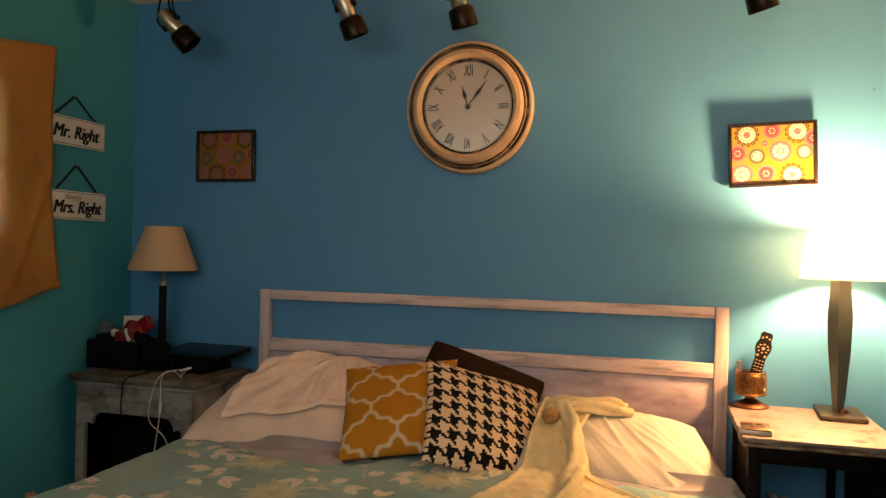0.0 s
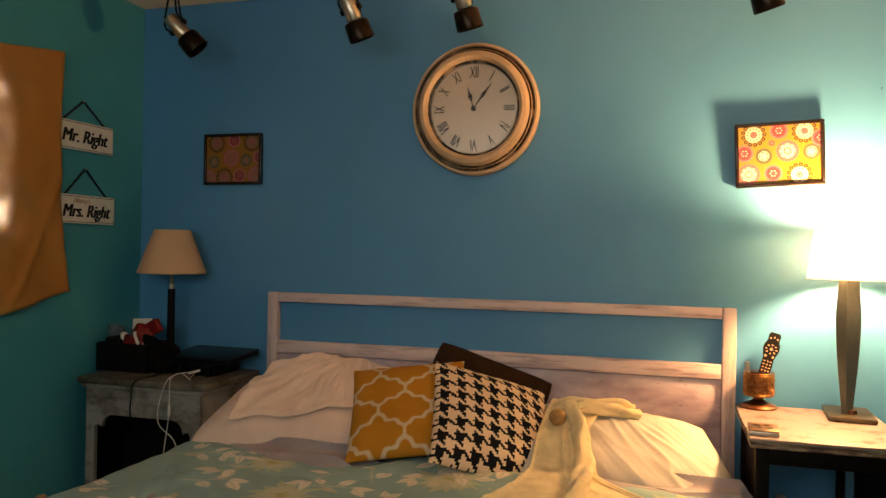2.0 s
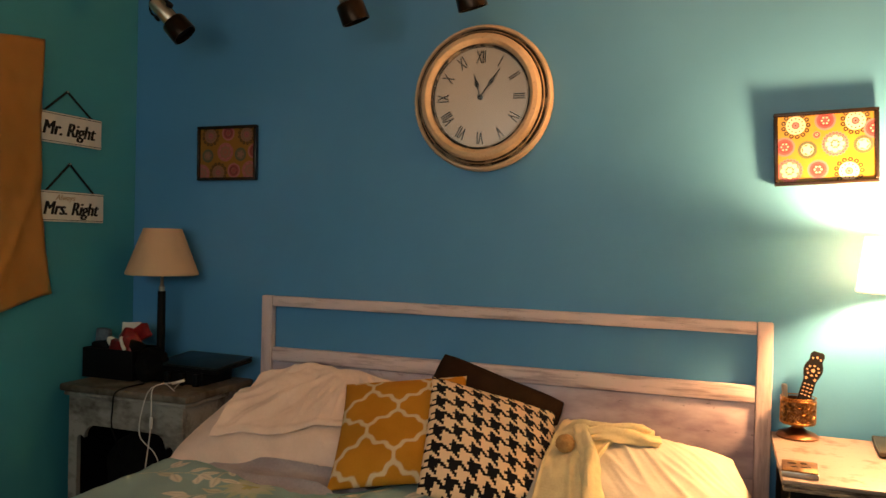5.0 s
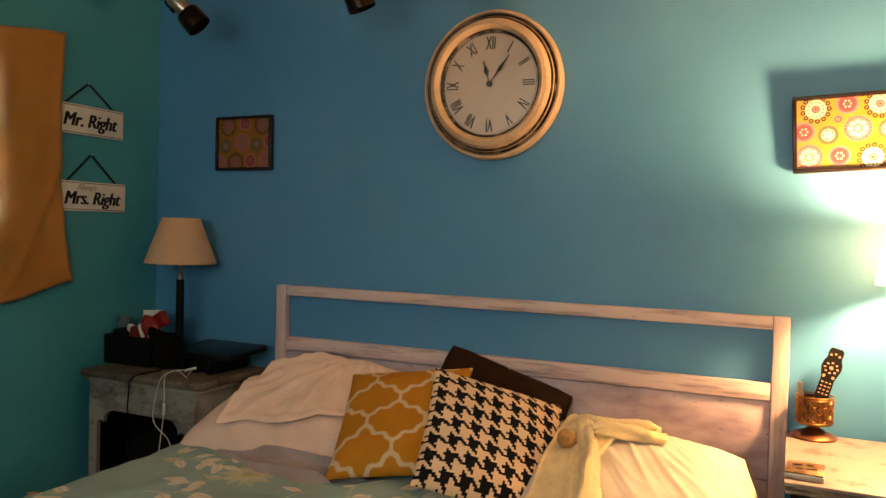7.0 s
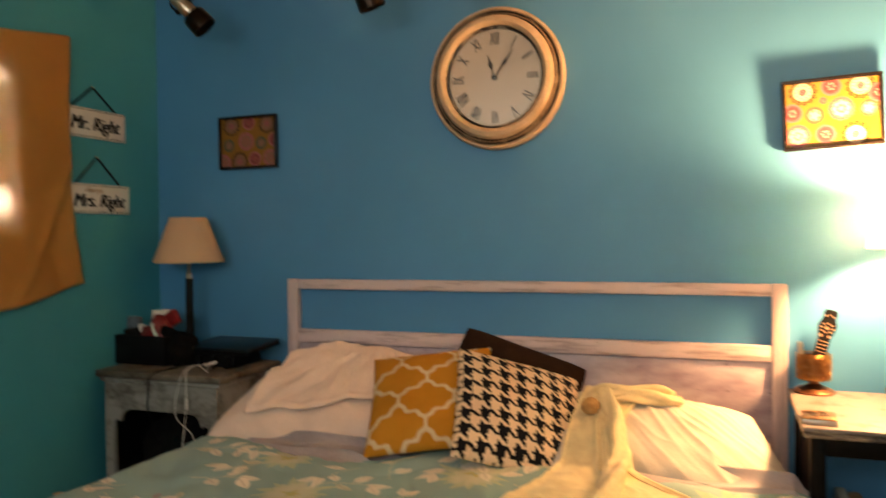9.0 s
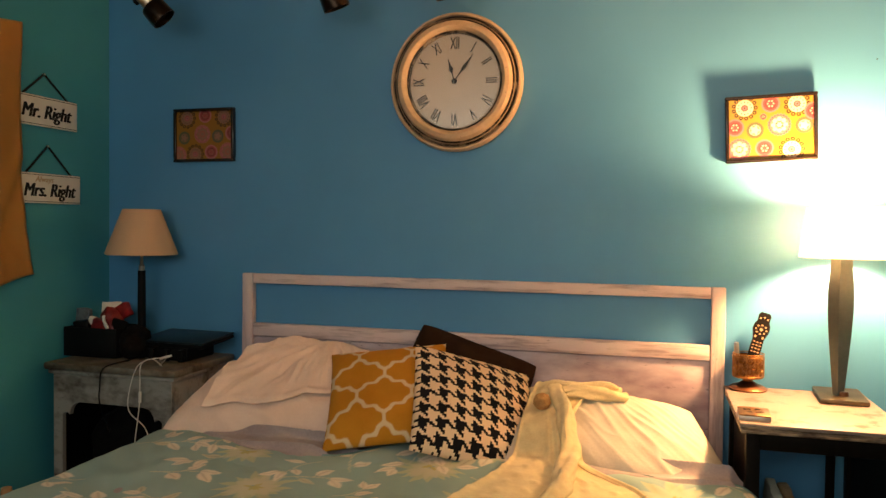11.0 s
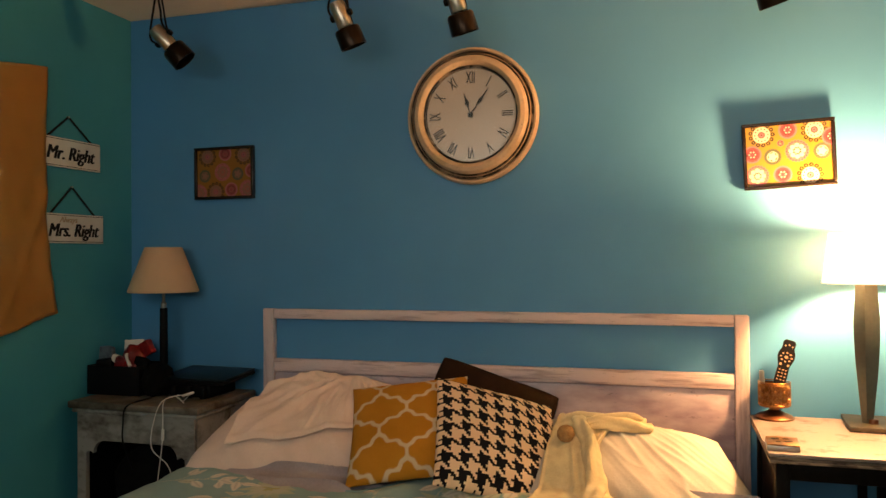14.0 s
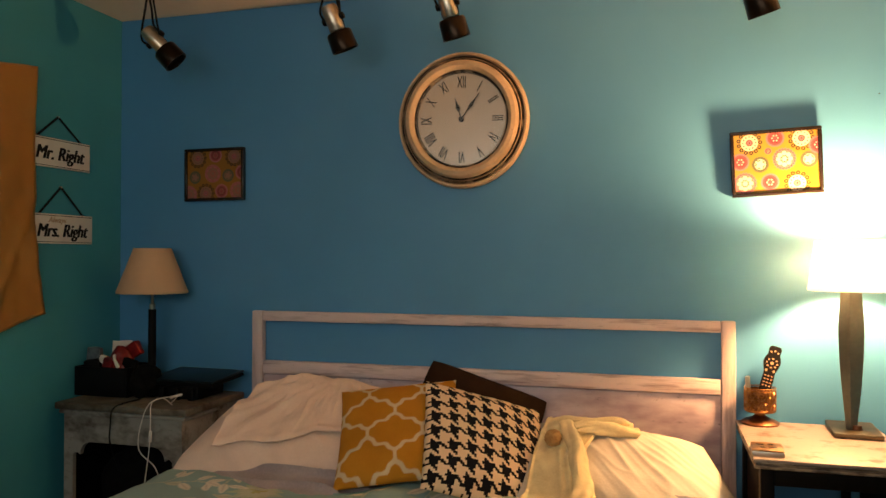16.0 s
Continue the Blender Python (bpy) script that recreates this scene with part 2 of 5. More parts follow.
def box(size, at, turn=(0, 0, 0), bevel=0.004, bm=None, segments=2):
    """A box with rounded edges, centred at the place at."""
    bm = bm or bmesh.new()
    made = bmesh.ops.create_cube(bm, size=1.0)["verts"]
    bmesh.ops.scale(bm, vec=size, verts=made)
    if bevel:
        edges = list({e for v in made for e in v.link_edges})
        geom = bmesh.ops.bevel(bm, geom=edges, offset=min(bevel, min(size) * 0.45), segments=segments, affect="EDGES", profile=0.5)
        made = list({v for f in geom["faces"] for v in f.verts} | {v for v in made if v.is_valid})
    bmesh.ops.transform(bm, matrix=pose(*at, *turn), verts=[v for v in made if v.is_valid])
    return bm


def span_box(x0, x1, y0, y1, z0, z1, bevel=0.004, bm=None):
    return box((x1 - x0, y1 - y0, z1 - z0), ((x0 + x1) / 2, (y0 + y1) / 2, (z0 + z1) / 2), bevel=bevel, bm=bm)


def lathe(profile, m=None, segments=48, bm=None, closed=False):
    """Turns rows of (radius, height) round z; m is the pose of the axis."""
    bm = bm or bmesh.new()
    m = m or Matrix()
    rings = []
    for r, h in profile:
        if r < 1e-6:
            rings.append([bm.verts.new(m @ Vector((0, 0, h)))])
        else:
            rings.append([bm.verts.new(m @ Vector((r * math.cos(a), r * math.sin(a), h))) for a in (2 * math.pi * k / segments for k in range(segments))])
    pairs = list(zip(rings, rings[1:])) + ([(rings[-1], rings[0])] if closed else [])
    for a, b in pairs:
        for k in range(segments):
            n = (k + 1) % segments
            corners = [a[k % len(a)], a[n % len(a)], b[n % len(b)], b[k % len(b)]]
            corners = list(dict.fromkeys(corners))
            if len(corners) > 2:
                bm.faces.new(corners)
    return bm


def smooth_line(points, steps=8):
    """A Catmull-Rom line through the points."""
    p = [Vector(q) for q in points]
    p = [2 * p[0] - p[1]] + p + [2 * p[-1] - p[-2]]
    out = []
    for a, b, c, d in zip(p, p[1:], p[2:], p[3:]):
        for k in range(steps):
            t = k / steps
            out.append(0.5 * (2 * b + (c - a) * t + (2 * a - 5 * b + 4 * c - d) * t * t + (3 * b - a - 3 * c + d) * t ** 3))
    return out + [p[-2]]


def tube(points, radius, segments=8, bm=None):
    bm = bm or bmesh.new()
    rings = []
    for k, p in enumerate(points):
        along = (points[min(k + 1, len(points) - 1)] - points[max(k - 1, 0)]).normalized()
        side = along.cross(Vector((0.3, 0.2, 1)) if abs(along.z) < 0.9 else Vector((1, 0, 0))).normalized()
        up = side.cross(along)
        rings.append([bm.verts.new(p + radius * (math.cos(a) * side + math.sin(a) * up)) for a in (2 * math.pi * j / segments for j in range(segments))])
    for a, b in zip(rings, rings[1:]):
        for j in range(segments):
            n = (j + 1) % segments
            bm.faces.new((a[j], a[n], b[n], b[j]))
    bm.faces.new(rings[0])
    bm.faces.new(rings[-1])
    return bm


def plate(outline, thickness, m=None, bevel=0.0):
    """A flat outline in x and y, given depth along z and posed by m."""
    bm = bmesh.new()
    face = bm.faces.new([bm.verts.new((x, y, 0)) for x, y in outline])
    top = bmesh.ops.extrude_face_region(bm, geom=[face])["geom"]
    bmesh.ops.translate(bm, vec=(0, 0, thickness), verts=[v for v in top if isinstance(v, bmesh.types.BMVert)])
    if bevel:
        bmesh.ops.bevel(bm, geom=bm.edges[:], offset=bevel, segments=1, affect="EDGES")
    if m:
        bm.transform(m)
    return bm


def sheet_mesh(name, grid, depth=0.0, colours=None, values=None, flip=False, face_values=None):
    """A mesh from a grid of places (rows, columns, 3), with an optional printed pattern."""
    rows, cols = grid.shape[:2]
    index = np.arange(rows * cols).reshape(rows, cols)
    quads = np.stack([index[:-1, :-1], index[:-1, 1:], index[1:, 1:], index[1:, :-1]], -1).reshape(-1, 4)
    if flip:
        quads = quads[:, ::-1]
    me = bpy.data.meshes.new(name)
    me.from_pydata(grid.reshape(-1, 3).tolist(), [], quads.tolist())
    if colours is not None:
        data = np.ones((rows * cols, 4), np.float32)
        data[:, :3] = colours.reshape(-1, 3)
        me.attributes.new("print", "FLOAT_COLOR", "POINT").data.foreach_set("color", data.ravel())
    if values is not None:
        me.attributes.new("pattern", "FLOAT", "POINT").data.foreach_set("value", values.astype(np.float32).ravel())
    if face_values is not None:
        me.attributes.new("pattern", "FLOAT", "FACE").data.foreach_set("value", face_values.astype(np.float32).ravel())
    return me


def wrinkles(x, y, scale, seed):
    """Smooth noise of about -1 to 1 over two arrays."""
    flat = [noise.noise((a * scale, b * scale, seed)) for a, b in zip(np.ravel(x), np.ravel(y))]
    return np.reshape(flat, np.shape(x)) * 1.6


def steps_of(x, lo, hi):
    t = np.clip((x - lo) / (hi - lo), 0, 1)
    return t * t * (3 - 2 * t)


def lettering(name, text, size, m, material, parent, wide=1.0, shear=0.0, label="", bold=0.0, width=0.0):
    """Flat letters in the built-in font, centred, as a thin mesh."""
    curve = bpy.data.curves.new(name, "FONT")
    curve.body, curve.size, curve.shear, curve.extrude = text, size, shear, 0.0006
    curve.align_x, curve.align_y = "CENTER", "CENTER"
    holder = bpy.data.objects.new(name, curve)
    scene.collection.objects.link(holder)
    bpy.context.view_layer.update()
    me = bpy.data.meshes.new_from_object(holder.evaluated_get(bpy.context.evaluated_depsgraph_get()))
    bpy.data.objects.remove(holder)
    me.materials.clear()
    me.name = name
    if bold:
        bm = bmesh.new()
        bm.from_mesh(me)
        for dx, dz in ((bold, 0.0002), (-bold, -0.0002), (0.5 * bold, 0.0004), (-0.5 * bold, -0.0004)):
            more = me.copy()
            more.transform(Matrix.Translation((dx, 0, dz)))
            bm.from_mesh(more)
            bpy.data.meshes.remove(more)
        bm.to_mesh(me)
        bm.free()
    if width:
        xs = [q.co.x for q in me.vertices]
        wide = width / (max(xs) - min(xs))
    me.transform(m @ Matrix.Diagonal((wide, 1, 1, 1)))
    return mesh_object(name, me, material, parent, label, smooth=False)


# ---- the room ----
WEST, EAST, NORTH, SOUTH, TOP = -2.50, 1.90, 3.20, -1.25, 2.43
WALL = 0.14


def setting(name, bm, material, label):
    return tagged(part(name, bm, material, None, smooth=False), label, kind="structure")


setting("floor", span_box(WEST, EAST, SOUTH, NORTH, -0.1, 0.0, 0), FLOORING, "dark brown carpeted bedroom floor")


setting("ceiling", span_box(WEST - WALL, EAST + WALL, SOUTH - WALL, NORTH + WALL, TOP, TOP + 0.1, 0), CEILING_PAINT, "cream painted ceiling")
setting("wall_north", span_box(WEST - WALL, EAST + WALL, NORTH, NORTH + WALL, -0.1, TOP, 0), BLUE_PAINT, "blue painted bedroom wall behind the bed")
setting("wall_east", span_box(EAST, EAST + WALL, SOUTH, NORTH, -0.1, TOP, 0), WALL_PAINT, "teal painted bedroom wall")

# west wall with the curtained window
W_Y0, W_Y1, W_Z0, W_Z1 = 1.35, 2.41, 1.34, 1.93
bm = span_box(WEST - WALL, WEST, SOUTH, W_Y0, -0.1, TOP, 0)
span_box(WEST - WALL, WEST, W_Y1, NORTH, -0.1, TOP, 0, bm)
span_box(WEST - WALL, WEST, W_Y0, W_Y1, -0.1, W_Z0, 0, bm)
span_box(WEST - WALL, WEST, W_Y0, W_Y1, W_Z1, TOP, 0, bm)
setting("wall_west", bm, WALL_PAINT, "teal painted wall with a curtained window")

# south wall, with an opening added behind the camera for the fill light
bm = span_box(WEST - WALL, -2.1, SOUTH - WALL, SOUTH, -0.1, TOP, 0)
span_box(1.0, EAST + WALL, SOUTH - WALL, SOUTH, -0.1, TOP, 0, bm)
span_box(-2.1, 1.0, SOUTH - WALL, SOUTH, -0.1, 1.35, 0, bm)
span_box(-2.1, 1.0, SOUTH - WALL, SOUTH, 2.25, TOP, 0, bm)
setting("wall_south", bm, WALL_PAINT, "teal painted wall with an opening added for the fill light")


def window(name, x0, x1, z0, z1, m, label):
    """A sash window in its own plane: x along the wall, z up; m poses it."""
    win = thing(name, (0, 0, 0), label, "window", kind="structure")

    def put(part_name, bm, material, owner, smooth=True):
        bm.transform(m)
        return part(part_name, bm, material, owner, smooth=smooth)

    bm = bmesh.new()
    span_box(x0, x0 + 0.045, -0.03, 0.03, z0, z1, 0.004, bm)
    span_box(x1 - 0.045, x1, -0.03, 0.03, z0, z1, 0.004, bm)
    span_box(x0 + 0.045, x1 - 0.045, -0.03, 0.03, z0, z0 + 0.045, 0.004, bm)
    span_box(x0 + 0.045, x1 - 0.045, -0.03, 0.03, z1 - 0.045, z1, 0.004, bm)
    put("window_frame", bm, WHITE_TRIM, win)
    mid = (z0 + z1) / 2
    put("meeting_rail", span_box(x0 + 0.045, x1 - 0.045, -0.02, 0.02, mid - 0.018, mid + 0.018), WHITE_TRIM, win)
    for a, b in ((z0 + 0.045, mid - 0.018), (mid + 0.018, z1 - 0.045)):
        pane = put("pane", span_box(x0 + 0.045, x1 - 0.045, -0.002, 0.002, a, b, 0), GLASS, win, False)
        pane.visible_shadow = False
    return win


west_window = window("window_1", -W_Y1, -W_Y0, W_Z0, W_Z1, pose(WEST - 0.09, 0, 0, 0, 0, -90), "white sash window behind a tan curtain")
# the second window is added: unseen, it only frames the fill light
window("added_window", -2.1, 1.0, 1.35, 2.25, pose(0, SOUTH - 0.09, 0), "white sash window added behind the camera around the fill light")

# roller blind, drawn most of the way down in the west window
blind = thing("roller_blind", (WEST - 0.03, 1.87, 1.455), "cream vinyl roller blind drawn partly down the window", "blind")
part("roller", lathe([(0, -0.48), (0.02, -0.48), (0.02, 0.48), (0, 0.48)], pose(WEST - 0.035, 1.865, W_Z1 - 0.085, 90), 20), BLIND_VINYL, blind)
part("blind_cloth", span_box(WEST - 0.037, WEST - 0.035, 1.39, 2.37, 1.475, W_Z1 - 0.085, 0), BLIND_VINYL, blind)
part("bottom_bar", span_box(WEST - 0.044, WEST - 0.028, 1.39, 2.37, 1.455, 1.475, 0.004), BLIND_VINYL, blind)


def curtain_mesh():
    """Cloth tacked over the window, a little aslant, with soft folds towards its free edge."""
    n, k = 70, 110
    v, u = np.meshgrid(np.linspace(0, 1, n), np.linspace(0, 1, k), indexing="ij")
    y = 1.02 + u * 1.655 + (0.052 * v ** 3 - 0.024 * np.sin(v * math.pi)) * u ** 4
    top = 2.09 + (y - 2.69) * 0.143
    bottom = 0.952 + np.clip(y - 1.97, -1, 1) * 0.13 + 0.03 * steps_of(u, 0.8, 1.0)
    z = top + (bottom - top) * v + 0.006 * wrinkles(y, y * 0, 6, 2.0) * (1 - v)
    out = 0.022 + 0.016 * wrinkles(y * 1.4 + 0.45 * z, z * 0.25, 3.2, 5.0) * (0.3 + 0.7 * v)
    ridge = np.exp(-((y - 2.62 + 0.30 * (v - 0.35) ** 2 * 2.2 - 0.04) / 0.02) ** 2) * steps_of(v, 0.25, 0.7)
    out += 0.009 * ridge + 0.004 * wrinkles(y, z, 16, 8.0)
    return np.stack([WEST + np.maximum(out, 0.006), y, z], -1)


me = sheet_mesh("curtain", curtain_mesh())
curtain = tagged(mesh_object("curtain", me, CURTAIN, None, "tan cloth tacked up as a curtain over the window"), category="curtain")
mod = curtain.modifiers.new("thickness", "SOLIDIFY")
mod.thickness = 0.0016

# ---- bed ----
bed = thing("bed", (-0.78, 2.1, 0), "king bed with a whitewashed wooden headboard", "bed")
HB_L, HB_R, HB_F, HB_B = -1.782, 0.218, 3.162, 3.197


def worn(bm, amount, seed, spacing=0.06):
    """Makes long edges slightly uneven."""
    for v in bm.verts:
        p = v.co
        v.co += amount * Vector((noise.noise((p.x * 9, p.y * 9, p.z * 9 + seed)), 0.5 * noise.noise((p.x * 9, p.z * 7, seed + 3)), noise.noise((p.z * 9, p.x * 7, seed + 7))))
    return bm


def board(x0, x1, y0, y1, z0, z1, seed, along="x"):
    bm = span_box(x0, x1, y0, y1, z0, z1, 0.004)
    cuts = [e for e in bm.edges if abs((e.verts[0].co - e.verts[1].co)["xyz".index(along)]) > 0.2]
    bmesh.ops.subdivide_edges(bm, edges=cuts, cuts=18)
    return worn(bm, 0.0012, seed)


headboard = part("headboard_backing", span_box(HB_L + 0.04, HB_R - 0.04, 3.185, 3.196, 0.25, 0.82, 0), PANEL, bed, "whitewashed wooden headboard")
part("post", board(HB_L, HB_L + 0.05, HB_F, HB_B, 0.0, 1.080, 1, "z"), BOARD_Z, headboard)
part("post", board(HB_R - 0.05, HB_R, HB_F, HB_B, 0.0, 1.080, 2, "z"), BOARD_Z, headboard)
part("top_rail", board(HB_L + 0.052, HB_R - 0.052, HB_F + 0.001, HB_B, 1.037, 1.079, 3), BOARD_X, headboard)
part("middle_rail", board(HB_L + 0.052, HB_R - 0.052, HB_F + 0.002, HB_B, 0.806, 0.862, 4), BOARD_X, headboard)
part("panel_board", board(HB_L + 0.052, HB_R - 0.052, HB_F + 0.012, 3.184, 0.545, 0.802, 5), PANEL, headboard)
part("panel_board", board(HB_L + 0.052, HB_R - 0.052, HB_F + 0.012, 3.184, 0.28, 0.542, 6), PANEL, headboard)
BED_L, BED_R, BED_Z, FOOT = -1.80, 0.21, 0.50, 1.12
part("side_rail", span_box(BED_L + 0.03, BED_L + 0.06, FOOT, 3.16, 0.16, 0.30), BOARD_X, bed)
part("side_rail", span_box(BED_R - 0.06, BED_R - 0.03, FOOT, 3.16, 0.16, 0.30), BOARD_X, bed)
part("foot_rail", span_box(BED_L + 0.03, BED_R - 0.03, FOOT - 0.03, FOOT, 0.16, 0.30), BOARD_X, bed)
for x in (BED_L + 0.05, BED_R - 0.05):
    part("leg", span_box(x - 0.03, x + 0.03, FOOT - 0.03, FOOT + 0.03, 0, 0.17), BOARD_Z, bed)
mattress = part("mattress", box((1.97, 2.0, 0.28), (-0.79, 2.15, 0.36), bevel=0.06, segments=4), LILAC_SHEET, None, "king mattress in a lilac grey fitted sheet")
tagged(mattress, category="mattress")
solid = [mattress]


def pillow_grid(w, h, t, n, pinch=0.06, seed=0.0, corner=0.0, crease=0.0, slant=(0.0, 0.0)):
    """Front and back sheets of a stuffed cushion in its own x, y, z."""
    s = np.linspace(-1, 1, n)
    v, u = np.meshgrid(s, s, indexing="ij")
    bow_u = 1 - pinch * (1 - np.abs(v) ** 2.2) - corner * np.abs(v) ** 5
    bow_v = 1 - pinch * (1 - np.abs(u) ** 2.2) - corner * np.abs(u) ** 5
    x, y = u * bow_u * w / 2, v * bow_v * h / 2
    x = x + v * (slant[0] * np.clip(-u, 0, 1) - slant[1] * np.clip(u, 0, 1))
    puff = ((1 - np.abs(u) ** 2.6) * (1 - np.abs(v) ** 2.6)) ** 0.55
    rough = wrinkles(u, v, 2.2, seed) * 0.10
    folds = np.clip(1 - 1.6 * np.abs(wrinkles(u * 2.0 + 1.3 * v, v * 0.35 - u * 0.1, 2.2, seed + 9)), 0, 1) ** 2.2 + 0.3 * np.clip(1 - 2 * np.abs(wrinkles(u * 3.4 + 1.8 * v, v * 0.5, 2.5, seed + 5)), 0, 1) ** 2
    z = t / 2 * puff * (1 + rough + folds * crease)
    return np.stack([x, y, z], -1), np.stack([x, y, -0.8 * t / 2 * puff * (1 + rough * 0.4)], -1), u, v


def cushion(name, w, h, t, m, material, label, n=64, values=None, face_values=None, category="cushion", **shape):
    front, back, u, v = pillow_grid(w, h, t, n, **shape)
    meshes = []
    for grid, flip in ((front, False), (back, True)):
        val = values(u * w / 2, v * h / 2) if values else None
        fac = face_values(u[:-1, :-1] * w / 2, v[:-1, :-1] * h / 2) if face_values else None
        meshes.append(sheet_mesh(name, grid, values=val, face_values=fac, flip=flip))
    bm = bmesh.new()
    for me in meshes:
        bm.from_mesh(me)
        bpy.data.meshes.remove(me)
    bmesh.ops.remove_doubles(bm, verts=[q for q in bm.verts if q.is_boundary], dist=0.0004)
    bm.transform(m)
    me = bpy.data.meshes.new(name)
    bm.to_mesh(me)
    bm.free()
    ob = mesh_object(name, me, material, None, label)
    me.set_sharp_from_angle(angle=radians(80))
    return tagged(ob, category=category)


def leaning(centre, across, up):
    """A pose whose x runs across and whose y runs up the cushion; z faces out of it."""
    x = Vector(across).normalized()
    z = x.cross(Vector(up)).normalized()
    y = z.cross(x)
    m = Matrix((x, y, z)).transposed().to_4x4()
    return Matrix.Translation(centre) @ m


# bed pillows
solid.append(cushion("pillow", 0.80, 0.50, 0.19, leaning((-1.41, 2.880, 0.625), (1, 0.15, 0.055), (0, 0.44, 0.21)), LINEN,
                     "white cotton bed pillow leaning on the headboard", seed=3.0, slant=(0.07, 0.0), crease=0.06, corner=0.10, pinch=0.02, n=90, category="pillow"))
solid.append(cushion("pillow", 0.76, 0.53, 0.20, leaning((-0.195, 2.870, 0.556), (1, -0.13, -0.05), (0.02, 0.44, 0.15)), CREAM_CASE,
                     "cream cotton bed pillow lit by the bedside lamp", seed=7.0, slant=(0.0, 0.12), crease=0.08, corner=0.0, pinch=0.02, n=110, category="pillow"))


# cushions
def trellis(x, y):
    """Interlocking rounded lattice: light where two neighbouring medallions meet."""
    a, b = 0.205, 0.225
    cx = np.abs((x / a + 0.03) % 1.0 - 0.5)
    cy = np.abs((y / b + 0.25) % 1.0 - 0.5)
    along, off = cx - cy, cx + cy - 0.5
    wave = 0.085 * np.sin(2 * np.pi * along) + 0.03 * np.sin(6 * np.pi * along)
    return 1 - steps_of(np.abs(off - wave), 0.046, 0.060)


def hounds(x, y):
    """Two-and-two twill of four dark and four light threads."""
    i, j = np.floor(x / 0.0079 + 400).astype(int), np.floor(y / 0.0079 + 400).astype(int)
    warp = (i // 4) % 2
    weft = (j // 4) % 2
    over = ((i + j) % 4) < 2
    return np.where(over, warp, weft).astype(float)


cushion("cushion", 0.505, 0.46, 0.12, leaning((-0.764, 3.050, 0.632), (0.484, 0.038, -0.160), (0.08, 0.20, 0.42)), BROWN_CLOTH,
        "plain dark brown square cushion against the headboard", seed=11.0, pinch=0.03, corner=0.05)
cushion("cushion", 0.45, 0.49, 0.13, leaning((-0.968, 2.790, 0.680), (0.414, 0.112, 0.047), (-0.125, 0.38, 0.255)), TRELLIS,
        "mustard yellow square cushion with a cream trellis pattern", n=150, values=trellis, seed=15.0, pinch=0.05)
cushion("cushion", 0.465, 0.48, 0.14, leaning((-0.650, 2.805, 0.644), (0.36, 0.185, -0.118), (0.0, 0.40, 0.24)), HOUNDSTOOTH,
        "black and cream houndstooth knitted square cushion", n=128, face_values=hounds, seed=19.0, pinch=0.03)


